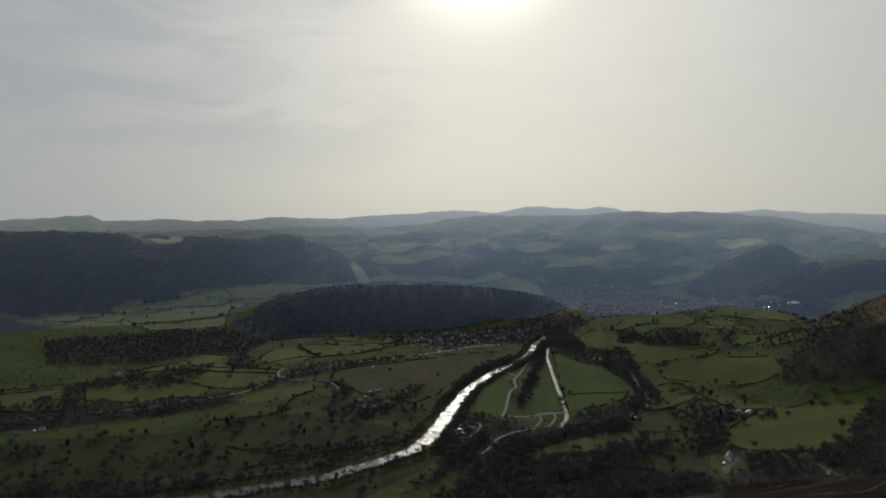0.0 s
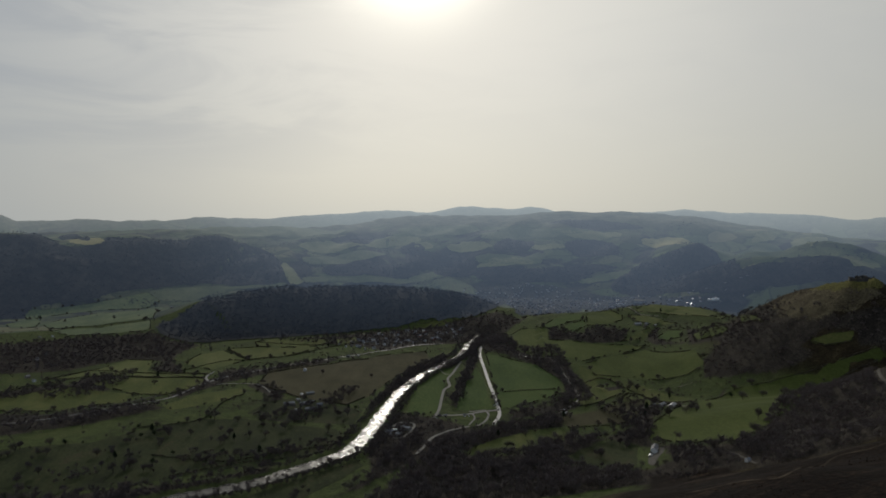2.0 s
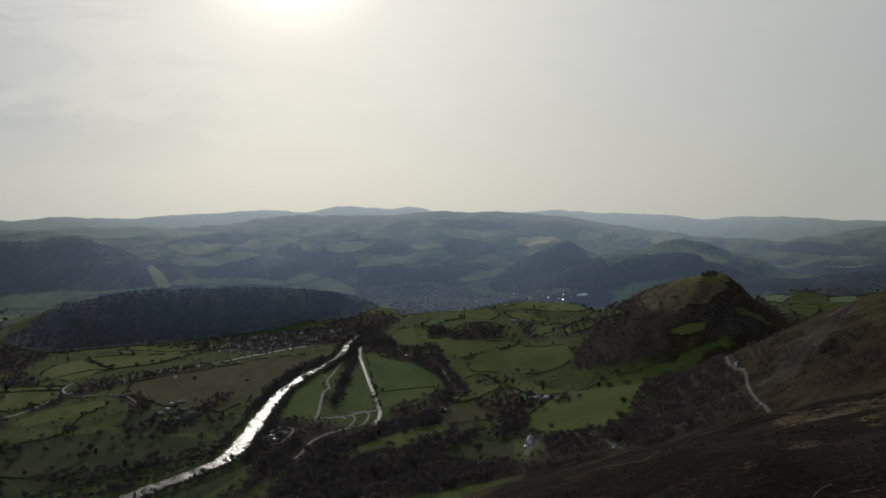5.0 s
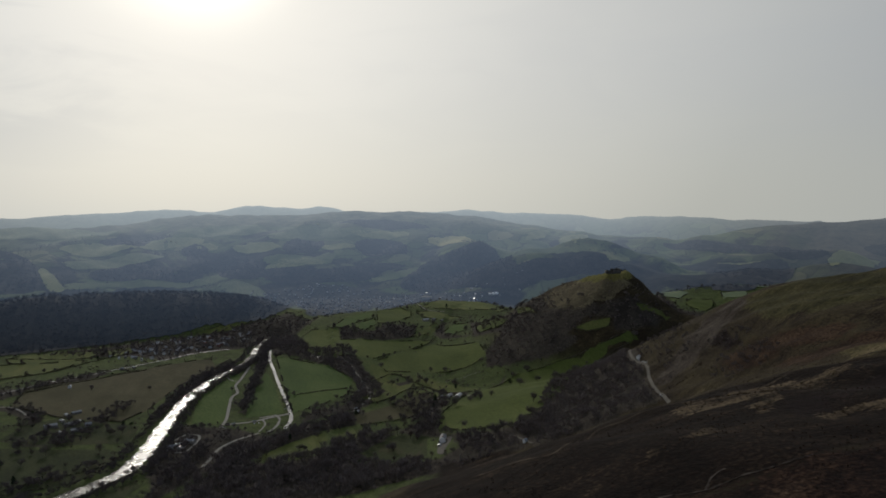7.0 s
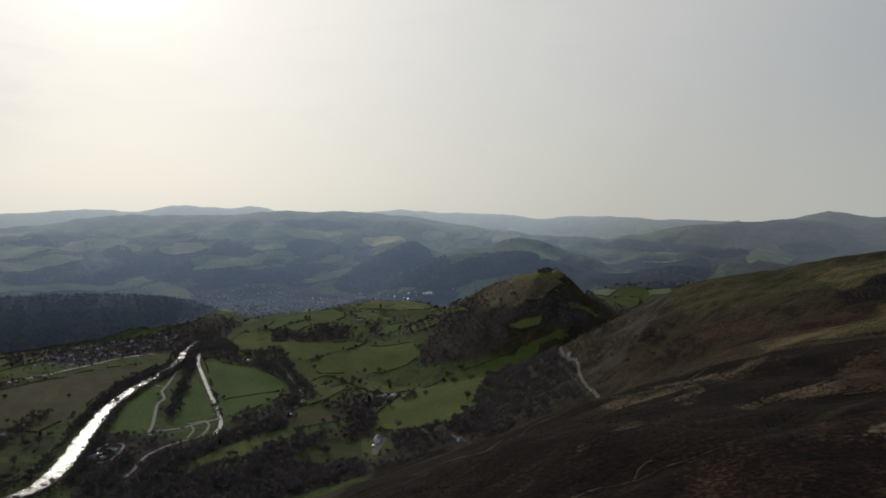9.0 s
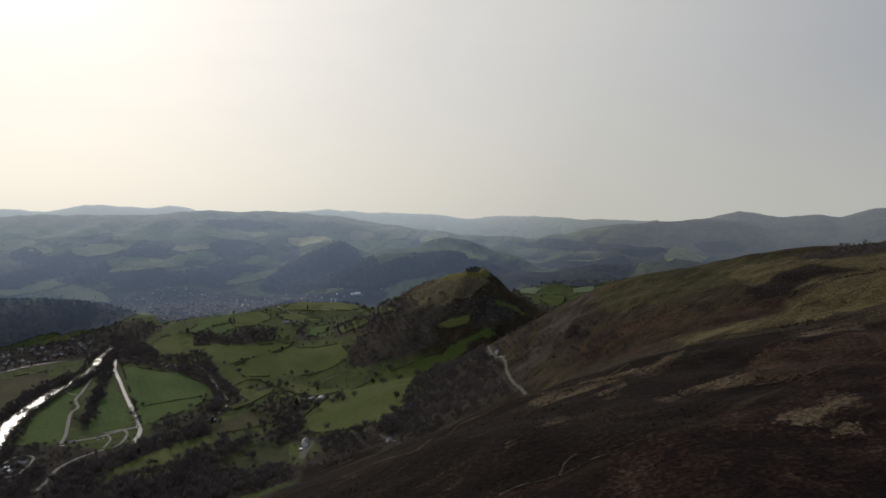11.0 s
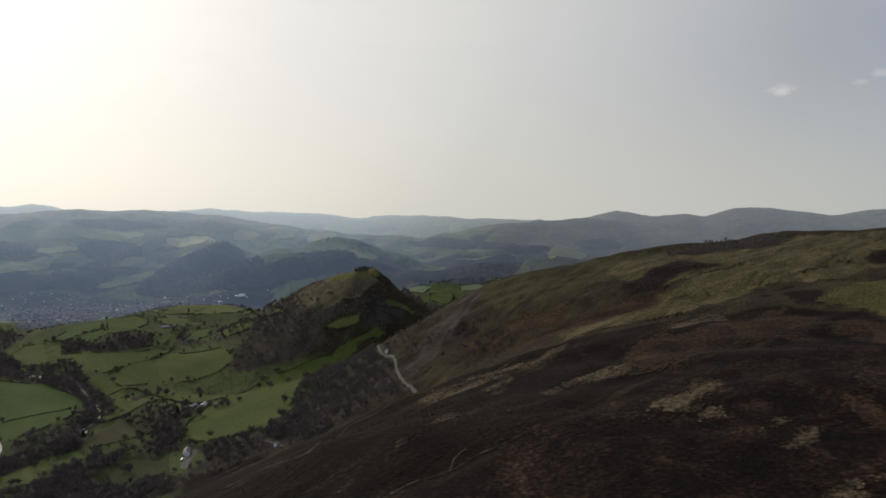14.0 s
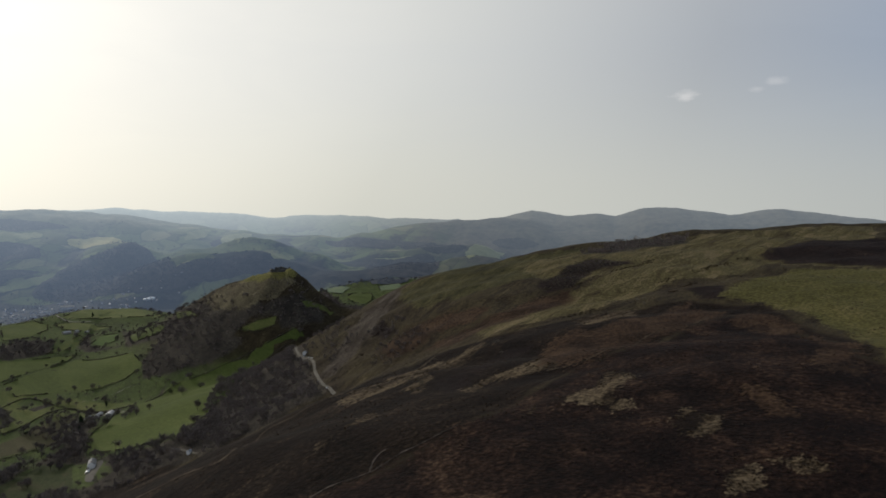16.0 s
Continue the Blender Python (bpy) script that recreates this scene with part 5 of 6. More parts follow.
for name, density, height, pts in WOODS:
    if np.hypot(*np.mean(pts, 0)) > 2050:
        floor = drape("wood_floor", ragged(pts, 8.0, 14), MAT["far_litter"], 1.6, 14.0)
        tagged(floor, "brown leaf litter under leafless trees", "wood floor", "wood floors", "structure")
for name, count, pts in TOWNS:
    if name == "town":
        plot = drape("town_gardens", ragged(pts, 8.0, 22), MAT["gardens"], 0.3, 18.0)
        tagged(plot, "grey-brown gardens and streets of the far town", "town ground", "", "structure")
for name, kind, width, pts in ROADS:
    ob = ribbon(name, pts, width, MAT[kind], -0.12 if "path" in name else 0.15, 4.0 if width > 2.5 else 2.0, None, 0.25, rng)
    words = {"tarmac": "worn pale tarmac country road", "gravel": "pale gravel farm track", "cinder": "dark cinder bed of an old railway", "water": "narrow shining canal between trees",
             "stone_track": "stony hill track", "pale_path": "trodden pale footpath through heather", "earth": "brown earth path along the brink"}[kind]
    tagged(ob, words, "canal" if kind == "water" else "path" if "path" in name else "road", "", "structure")
river = tagged(ribbon("river", RIVER, 15.0, MAT["water"], 0, 5.0, 0.9, 1.9, rng, 31.0), "broad shallow river shining against the sun", "river", "", "structure")

# ---- trees ----
def sliver_crown(n, height, spread, base, seed, size, lean=0.25, wide=0.3):
    """A crown of thin twig clumps round the limbs: arrays of corners and triangles."""
    r = np.random.default_rng(seed)
    lobes = r.normal(0, 1, (9, 3))
    lobes /= np.linalg.norm(lobes, axis=1)[:, None]
    lobes[:, 2] = np.abs(lobes[:, 2]) * 0.9 - 0.25
    pick = lobes[r.integers(0, 9, n)]
    c = pick * r.uniform(0.35, 0.8, (n, 1)) + r.normal(0, 0.24, (n, 3))
    half = (height - base) / 2
    c = c * [spread, spread, half] + [0, 0, base + half]
    c[:, 2] = np.clip(c[:, 2], base * 0.7, height)
    out = c - [0, 0, base]
    out /= np.linalg.norm(out, axis=1)[:, None] + 1e-6
    d = out + r.normal(0, 0.5, (n, 3)) + [0, 0, lean]
    d /= np.linalg.norm(d, axis=1)[:, None]
    s = np.cross(d, r.normal(0, 1, (n, 3)))
    s /= np.linalg.norm(s, axis=1)[:, None] + 1e-6
    ln = size * r.uniform(0.6, 1.4, (n, 1))
    v = np.stack([c - d * ln * 0.5 - s * ln * wide * 0.5, c - d * ln * 0.5 + s * ln * wide * 0.5, c + d * ln * 0.6], 1).reshape(-1, 3)
    return v, np.arange(3 * n).reshape(-1, 3)


def limb(bm, a, b, ra, rb, sides=5):
    a, b = Vector(a), Vector(b)
    d = (b - a).normalized()
    s = d.orthogonal().normalized()
    q = d.cross(s)
    rings = []
    for c, r in ((a, ra), (b, rb)):
        rings.append([bm.verts.new(c + (s * math.cos(k * math.tau / sides) + q * math.sin(k * math.tau / sides)) * r) for k in range(sides)])
    for k in range(sides):
        bm.faces.new((rings[0][k], rings[0][(k + 1) % sides], rings[1][(k + 1) % sides], rings[1][k]))
    bm.faces.new(rings[1])


def tree(name, height, spread, seed, twig, label, category="tree", count=340, conifer=False):
    """A single tree: tapered trunk with limbs, and a crown of many thin clumps."""
    r = random.Random(seed)
    top = new(name)
    bm = bmesh.new()
    base = height * (0.12 if conifer else 0.15)
    limb(bm, (0, 0, -1.0), (r.uniform(-.3, .3), r.uniform(-.3, .3), base), height * 0.035, height * 0.026, 7)
    limb(bm, (0, 0, base), (0, 0, height * (0.97 if conifer else 0.72)), height * 0.026, height * 0.006, 6)
    for k in range(5 if conifer else 9):
        a = k * 2.4 + r.uniform(-.4, .4)
        z0 = base + height * r.uniform(0, 0.28)
        e = Vector((math.cos(a) * spread * r.uniform(.5, .8), math.sin(a) * spread * r.uniform(.5, .8), z0 + height * r.uniform(.12, .4)))
        limb(bm, (0, 0, z0), e, height * 0.014, height * 0.004, 4)
        for j in range(2):
            limb(bm, e * 0.6 + Vector((0, 0, z0 * 0.4)), e * 0.75 + Vector((r.uniform(-1, 1) * spread * .4, r.uniform(-1, 1) * spread * .4, height * r.uniform(.1, .25))), height * 0.007, height * 0.002, 3)
    part("trunk", bm, MAT["bark"], top)
    v, f = sliver_crown(count, height, spread, base, seed, height * 0.11, 0.3, 0.34 if not conifer else 0.6)
    if conifer:
        t = np.clip((v[:, 2] - base) / (height - base), 0, 1)
        v[:, :2] *= (1.15 - t)[:, None]
    crown = new("crown", fast_mesh("crown", v, f, MAT[twig]))
    crown.parent = top
    tagged(top, label, category, "single trees")
    return top


TREE_KINDS = [tree("oak_tree", 13, 6.2, 1, "bare", "leafless broad oak standing alone in pasture"), tree("ash_tree", 15, 5.0, 2, "bare", "tall leafless ash beside a field edge"),
              tree("thorn_tree", 7, 3.6, 3, "bare", "small leafless thorn tree on rough grass", count=220), tree("sycamore_tree", 12, 5.4, 4, "bare", "leafless round-headed sycamore in the valley"),
              tree("pine_tree", 14, 3.6, 5, "ever", "dark evergreen pine among bare trees", conifer=True), tree("holly_tree", 8, 3.2, 6, "ever", "dark evergreen holly in a hedge line")]
GORSE = tree("gorse_bush", 2.6, 1.9, 8, "hedge", "dark gorse bush on the heather slope", "bush", 160)
rng = np.random.default_rng(21)


def stand(kind, x, y, size):
    return copy_thing(kind, pose(x, y, float(land(x, y)) - 0.15, 0, 0, rng.uniform(0, 360)) @ Matrix.Diagonal((size, size, size * rng.uniform(0.85, 1.1), 1)))


used = set()


def plant(kind, x, y, size):
    """The first of a kind is moved to its place, the rest are copies."""
    if kind in used:
        return stand(kind, x, y, size)
    used.add(kind)
    kind.matrix_basis = pose(x, y, float(land(x, y)) - 0.15) @ Matrix.Scale(size, 4)
    return kind


for x, y in SINGLE_TREES:
    if np.hypot(x, y) < 1150 and land(x, y) > 110:
        plant(GORSE, x, y, rng.uniform(0.8, 1.5))
    else:
        plant(TREE_KINDS[rng.choice(6, p=[.34, .22, .14, .2, .05, .05])], x, y, rng.uniform(0.85, 1.35))


def scatter(poly, count, gap=0.0):
    """Random places inside an outline."""
    poly = np.array(poly, float)
    lo, hi = poly.min(0), poly.max(0)
    got = []
    while len(got) < count:
        c = rng.uniform(lo, hi, (count * 2, 2))
        got += c[inside(poly, c[:, 0], c[:, 1])].tolist()
    return np.array(got[:count])


# parkland trees, in loose clumps, and trees along the hedges
for kind, pts in FIELDS:
    if kind == "park":
        size = abs(sum(a[0] * b[1] - a[1] * b[0] for a, b in zip(pts, pts[1:] + pts[:1]))) / 2
        for x, y in scatter(pts, int(size / 950)):
            plant(TREE_KINDS[rng.choice(6, p=[.3, .15, .34, .15, .02, .04])], x, y, rng.uniform(0.55, 1.15))
for pts in HEDGES + HEDGED:
    line = curve(pts, 26.0)
    for x, y in line:
        if rng.random() < (0.42 if pts in HEDGES else 0.3):
            plant(TREE_KINDS[rng.choice(6, p=[.26, .24, .2, .22, .02, .06])], x + rng.normal(0, 2), y + rng.normal(0, 2), rng.uniform(0.55, 1.05))


# ---- hedges, each a rough bank of twigs ----
for pts in HEDGES + HEDGED:
    line = curve(pts, 1.6, False, 0.25, rng) if pts in HEDGES else straight(pts, 1.6, rng, 0.25)
    n = len(line)
    gaps = np.array([noise.noise(Vector((p[0] / 34, p[1] / 34, 0.7))) for p in line])
    keep = np.repeat((rng.random(n) > 0.06) & ((pts in HEDGES) | (gaps > -0.06)), 12)
    k = n * 12
    c = np.repeat(line, 12, 0) + rng.normal(0, 0.55, (k, 2))
    tall = np.repeat(1.5 + 0.9 * np.abs(np.sin(np.arange(n) * 0.13)) + rng.random(n) * 0.8, 12)
    z = land(c[:, 0], c[:, 1]) + 0.1 + rng.random(k) * tall * 0.8
    c = np.column_stack([c, z])
    d = rng.normal(0, 0.6, (k, 3)) + [0, 0, 0.5]
    s = rng.normal(0, 0.6, (k, 3))
    v = np.stack([c - s * 0.8, c + s * 0.8, c + d * 1.2], 1)[keep].reshape(-1, 3)
    hedge = new("hedge", fast_mesh("hedge", v, np.arange(len(v)).reshape(-1, 3), MAT["hedge"]))
    tagged(hedge, "dark leafless hedge along a field boundary", "hedge", "field hedges", "stuff")


# ---- woods: every tree a bare crown on a trunk ----
def wood_tree(seed, n, conifer=False):
    v, f = sliver_crown(n, 1.0, 0.42 if not conifer else 0.28, 0.22, seed, 0.19 if n > 50 else 0.22, 0.35, 0.24)
    if conifer:
        v[:, :2] *= (1.25 - np.clip(v[:, 2], 0, 1))[:, None]
    w = 0.022
    t = np.array([[-w, -w, -0.1], [w, -w, -0.1], [0, w, -0.1], [0, 0, 0.7]])
    return np.concatenate([v, t]), np.concatenate([f, np.array([[0, 1, 3], [1, 2, 3], [2, 0, 3]]) + len(v)])


NEAR_KINDS = [wood_tree(30 + k, 95) for k in range(6)] + [wood_tree(40, 70, True)]
FAR_KINDS = [wood_tree(50 + k, 34) for k in range(6)] + [wood_tree(60, 24, True)]


def grow(name, places, height, kinds, material, evergreen=0.0, label="leafless dark wood on the valley side", lift=0.0):
    verts, tris, n = [], [], 0
    z = land(places[:, 0], places[:, 1]) + lift
    for (x, y), h in zip(places, z):
        v, f = kinds[-1] if rng.random() < evergreen else kinds[rng.integers(0, 6)]
        a, s = rng.uniform(0, math.tau), height * rng.uniform(0.65, 1.25)
        wide = s * rng.uniform(0.85, 1.3)
        ca, sa = math.cos(a) * wide, math.sin(a) * wide
        verts.append(np.column_stack([v[:, 0] * ca - v[:, 1] * sa + x, v[:, 0] * sa + v[:, 1] * ca + y, v[:, 2] * s + h]))
        tris.append(f + n)
        n += len(v)
    ob = new(name, fast_mesh(name, np.concatenate(verts), np.concatenate(tris), material))
    return tagged(ob, label, "wood", "woods", "stuff")


ROAD_LINES = np.concatenate([curve(pts, 6.0) for name, kind, width, pts in ROADS] + [curve(RIVER, 6.0)])


def off_road(places, gap=7.0):
    """The places that keep clear of the roads and the river."""
    clear = np.ones(len(places), bool)
    for q in ROAD_LINES:
        clear &= np.hypot(places[:, 0] - q[0], places[:, 1] - q[1]) > gap
    return places[clear]


for name, density, height, pts in WOODS:
    far = np.hypot(*np.mean(pts, 0)) > 2050
    count = int(hectares(pts) * density * (2.0 if far else 1.7)) + 3
    places = scatter(pts, count)
    fringe = places[rng.random(len(places)) < (0.12 if name == "mound_wood" else 0.0 if far else 0.16)]
    places = off_road(np.concatenate([places, fringe + rng.normal(0, 13, fringe.shape)]))
    if name == "gorse_scrub":
        grow(name, places, height, NEAR_KINDS, MAT["hedge"], 0.0, "low dark gorse scrub on the moor")
        continue
    grow(name, places, height * 1.2, FAR_KINDS if far else NEAR_KINDS, MAT["far_bare" if far else "bare"], 0.05)

# alders and willows along both banks of the river
line = curve(RIVER, 5.0)
t = np.gradient(line, axis=0)
t /= np.linalg.norm(t, axis=1)[:, None]
banks = []
for s, chance in ((-1, 0.8), (1, 0.6)):
    for k in range(3):
        o = line + np.stack([t[:, 1], -t[:, 0]], 1) * (s * (rng.uniform(2.5, 16, len(line)) + np.linspace(9, 21, len(line))))[:, None] + rng.normal(0, 1.5, line.shape)
        banks.append(o[rng.random(len(o)) < chance])
half = np.linspace(7.5, 15.5, len(line))
near_bank = line - np.stack([t[:, 1], -t[:, 0]], 1) * (half + rng.uniform(1.5, 6, len(line)))[:, None]
near_bank = near_bank[rng.random(len(line)) < np.where(line[:, 1] > 1250, 0.42, 0.22)]
grow("river_alders", near_bank, 11, NEAR_KINDS, MAT["bare"], 0.0, "tall leafless alders standing at the water's edge")
grow("river_bank_trees", np.concatenate(banks), 9, NEAR_KINDS, MAT["bare"], 0.02, "leafless alders and willows lining the river")
# thickets beside the roads
for name, kind, width, pts in ROADS:
    if name in ("valley_road", "old_railway", "meadow_road", "lane", "canal"):
        line = curve(pts, 9.0)
        line = line[rng.random(len(line)) < (0.25 if name == "meadow_road" else 0.8)]
        t = rng.choice([-1, 1], len(line))[:, None] * rng.uniform(6, 11, (len(line), 1))
        grow("roadside_scrub", line + t * [0.35, 0.9], 6, NEAR_KINDS, MAT["bare"], 0.03, "leafless scrub beside the road")

# scattered scrub over all the rough ground in the vale
vale = scatter([(-900, 900), (-300, 860), (100, 900), (420, 900), (800, 1180), (1000, 1700), (1150, 2400), (300, 2250), (-500, 2150), (-1300, 2250), (-1150, 1600)], 5200)
covered = np.zeros(len(vale), bool)
for kind, pts in FIELDS:
    covered |= inside(np.array(pts, float), vale[:, 0], vale[:, 1])
line = curve(RIVER, 6.0)
for p in line:
    covered |= np.hypot(vale[:, 0] - p[0], vale[:, 1] - p[1]) < 24
for name, kind, width, pts in ROADS:
    for p in curve(pts, 6.0):
        covered |= np.hypot(vale[:, 0] - p[0], vale[:, 1] - p[1]) < width
clump = np.sin(vale[:, 0] / 47 + np.sin(vale[:, 1] / 63)) * np.cos(vale[:, 1] / 51)
covered |= (clump < 0.05) & (rng.random(len(vale)) < 0.8)
grow("vale_scrub", vale[~covered], 6.5, NEAR_KINDS, MAT["bare"], 0.03, "leafless scrub and thorn on rough ground")

# woods and hedgerow trees of the far hills
far = scatter([(-1900, 2500), (-1200, 3500), (-200, 3900), (900, 3850), (1700, 3500), (2300, 2900), (2700, 2700), (1500, 2450), (500, 2500), (-300, 2500), (-900, 2500)], 15000)
fx, fy = far[:, 0], far[:, 1]
clump = np.sin(fx / 97 + 1.7 * np.sin(fy / 131)) * np.cos(fy / 83 + np.sin(fx / 149)) + 0.35 * np.sin(fx / 37 + fy / 29)
keep = np.ones(len(far), bool)
for kind, pts in FIELDS:
    if kind[:3] == "far":
        keep &= ~inside(np.array(pts, float), fx, fy)
far, fx, fy, clump = far[keep], fx[keep], fy[keep], clump[keep]
far = far[(clump > 0.52 - 0.5 * (land(fx, fy) < 110) * (fy > 2900)) | (rng.random(len(fx)) < 0.03)]
grow("far_woods", far, 10, FAR_KINDS, MAT["far_bare"], 0.12, "dark woods on the far hillsides")
rise = scatter([(1480, 1850), (1620, 1870), (1770, 1770), (1830, 1690), (1720, 1700), (1560, 1790)], 130)
grow("rise_wood", rise, 8, FAR_KINDS, MAT["far_bare"], 0.1, "line of trees on a far rise")
# tufts of heather, bracken and gorse over the near mountain
spots = scatter([(60, 180), (120, 330), (300, 360), (620, 640), (860, 640), (1150, 330), (1250, 150), (700, 60), (260, 40)], 16000)
r = np.hypot(spots[:, 0], spots[:, 1])
spots = spots[(rng.random(len(spots)) < np.clip(420 / r, 0.12, 1)) & (np.sin(spots[:, 0] / 19 + np.sin(spots[:, 1] / 13)) + rng.normal(0, 0.5, len(spots)) > 0.1)]
TUFTS = [sliver_crown(14, 1.0, 0.8, 0.05, 70 + k, 0.8, 0.3, 0.6) for k in range(7)]
grow("heather_tufts", spots, 0.55, TUFTS, MAT["tuft"], 0.0, "low dark heather and gorse tufts", 0.1)
for kind, pts in PATCHES:
    if kind == "straw":
        places = scatter(pts, int(hectares(pts) * 600) + 10)
        places = places + rng.normal(0, 2.5, places.shape) * (rng.random((len(places), 1)) < 0.5)
        patch = np.array([noise.noise(Vector((x / 9, y / 5, 0.5))) for x, y in places])
        grow("straw_tufts", places[patch > -0.12], 0.6, TUFTS, MAT["straw_tuft"], 0.0, "bleached grass tufts among heather", 0.12)


# dark banks of old heather along the moor
for pts in BANKS:
    line = np.repeat(curve(pts, 2.2), 3, 0)
    line = line + rng.normal(0, 3.2, line.shape)
    thin = np.array([noise.noise(Vector((x / 23, y / 23, 2.5))) for x, y in line])
    grow("heather_bank", line[thin > 0.02], 0.9, TUFTS, MAT["tuft"], 0.0, "dark bank of tall heather crossing the moor", 0.1)


# garden and street trees of the far town
for name, count, pts in TOWNS:
    if name == "town":
        grow("town_trees", scatter(pts, 900), 8, FAR_KINDS, MAT["far_bare"], 0.15, "dark trees among the roofs of the far town")


# ---- buildings ----
def gable(bm, w, d, h, rise):
    """Walls with two gables, standing on the ground."""
    base = [bm.verts.new((sx * w / 2, sy * d / 2, -1.5)) for sx, sy in ((-1, -1), (1, -1), (1, 1), (-1, 1))]
    top = [bm.verts.new((sx * w / 2, sy * d / 2, h)) for sx, sy in ((-1, -1), (1, -1), (1, 1), (-1, 1))]
    a, b = bm.verts.new((-w / 2, 0, h + rise)), bm.verts.new((w / 2, 0, h + rise))
    bm.faces.new((base[0], base[1], top[1], top[0]))
    bm.faces.new((base[2], base[3], top[3], top[2]))
    bm.faces.new((base[1], base[2], top[2], b, top[1]))
    bm.faces.new((base[3], base[0], top[0], a, top[3]))
    bm.faces.new((top[0], top[1], b, a))
    bm.faces.new((top[2], top[3], a, b))


def roof_slab(bm, w, d, h, rise, eave=0.35, thick=0.18):
    for s in (-1, 1):
        run = d / 2 + eave
        drop = rise * run / (d / 2)
        lower = [(-w / 2 - eave, s * run, h + rise - drop), (w / 2 + eave, s * run, h + rise - drop), (w / 2 + eave, 0, h + rise), (-w / 2 - eave, 0, h + rise)]
        lo = [bm.verts.new((x, y, z + 0.03)) for x, y, z in lower]
        hi = [bm.verts.new((x, y, z + 0.03 + thick)) for x, y, z in lower]
        bm.faces.new(hi)
        bm.faces.new(lo[::-1])
        for k in range(4):
            bm.faces.new((lo[k], lo[(k + 1) % 4], hi[(k + 1) % 4], hi[k]))


def block(bm, x, y, z, w, d, h):
    m = bmesh.ops.create_cube(bm, size=1)["verts"]
    bmesh.ops.scale(bm, vec=(w, d, h), verts=m)
    bmesh.ops.translate(bm, vec=(x, y, z + h / 2), verts=m)


def building(name, w, d, h, rise, wall, roof, label, chimneys=1, windows=0, category="house", door=False):
    top = new(name)
    bm = bmesh.new()
    gable(bm, w, d, h, rise)
    body = part("wall", bm, MAT[wall], top)
    bm = bmesh.new()
    roof_slab(bm, w, d, h, rise)
    cap = part("roof", bm, MAT[roof], top)
    for k in range(chimneys):
        bm = bmesh.new()
        block(bm, (w / 2 - 0.5) * (1 - 2 * k), 0, h + rise - 0.8, 0.8, 0.9, 1.9)
        block(bm, (w / 2 - 0.5) * (1 - 2 * k), 0, h + rise + 1.1, 0.3, 0.3, 0.5)
        part("chimney", bm, MAT["brick"], cap)
    for s in (-1, 1):
        for k in range(windows):
            for lv in range(2 if h > 4.5 else 1):
                bm = bmesh.new()
                x, z = -w / 2 + (k + 0.5) * w / windows, 0.9 + lv * 2.6
                block(bm, x, s * d / 2, z, 1.1, 0.10, 1.25)
                pane = part("window", bm, MAT["glass"], top)
                bm = bmesh.new()
                block(bm, x, s * (d / 2 + 0.06), z - 0.12, 1.3, 0.16, 0.12)
                part("sill", bm, MAT["stone"], pane)
    if door:
        bm = bmesh.new()
        block(bm, w * 0.08, -d / 2 - 0.01, 0, 1.0, 0.12, 2.05)
        part("door", bm, MAT["door"], top)
    return tagged(top, label, category)


def settle(kind, x, y, turn, size=1.0):
    where_to = pose(x, y, float(land(x, y)) + 0.3, 0, 0, turn) @ Matrix.Scale(size, 4)
    if kind in used:
        return copy_thing(kind, where_to)
    used.add(kind)
    kind.matrix_basis = where_to
    return kind


TOWN_KINDS = [building("town_house", 9, 7, 5.2, 2.8, "far_wall", "far_slate", "slate-roofed stone house in the far town"),
              building("terrace_house", 18, 7.5, 5.6, 3.0, "far_wall", "far_slate", "row of slate-roofed terraced houses", 2),
              building("town_hall", 15, 10, 7.5, 3.6, "far_wall", "far_slate", "large slate-roofed building in the far town", 2)]
VILLAGE_KINDS = [building("village_house", 10, 7.5, 5.2, 2.8, "render", "slate", "white rendered village house with slate roof", 1, 3),
                 building("stone_cottage", 11, 7, 4.8, 2.8, "stone", "slate", "grey stone village cottage with slate roof", 2, 3),
                 building("brick_house", 9, 8, 5.4, 3.0, "brick", "slate", "red brick village house with slate roof", 1, 2)]
for name, count, pts in TOWNS:
    kinds = VILLAGE_KINDS if name == "village" else TOWN_KINDS
    for x, y in scatter(pts, count):
        turn = 35 * math.sin(x / 90.0) + 25 * math.sin(y / 70.0) + rng.choice([0, 90])
        ob = settle(kinds[rng.choice(3, p=[.62, .28, .10])], x, y, turn, rng.uniform(0.65, 0.95))
        tagged(ob, group="houses of the " + name.replace("_", " "))

FARM_HOUSE = building("farmhouse", 14, 8, 5.4, 3.2, "stone", "slate", "stone farmhouse with slate roof among barns", 2, 4, "farmhouse", True)
BARN = building("barn", 24, 11, 4.6, 2.8, "stone", "tin", "long stone barn with a pale tin roof", 0, 0, "barn")
SHED = building("farm_shed", 14, 8, 3.4, 1.8, "stone", "tin", "low farm shed with a tin roof", 0, 0, "shed")
COTTAGE = building("cottage", 10, 6.5, 4.6, 2.7, "render", "slate", "white cottage with slate roof beside the lane", 1, 3, "cottage", True)
for k, (x, y) in enumerate(SPOTS["farm"]):
    settle((FARM_HOUSE, BARN, SHED)[0 if k == 4 else 1 + k % 2], x, y, 20 + 90 * (k % 2) + rng.uniform(-8, 8), rng.uniform(0.75, 1.0))
for k, (x, y) in enumerate(SPOTS["barns"]):
    settle(BARN if k else SHED, x, y, 35 + 8 * k)
for k, (x, y) in enumerate(SPOTS["river_farm"]):
    settle((COTTAGE, SHED, BARN)[k], x, y, 60 * k + 15, 0.9)
for k, (x, y) in enumerate(SPOTS["roadside"]):
    settle((COTTAGE, FARM_HOUSE, SHED)[k % 3], x, y, rng.uniform(0, 180), rng.uniform(0.8, 1.0))
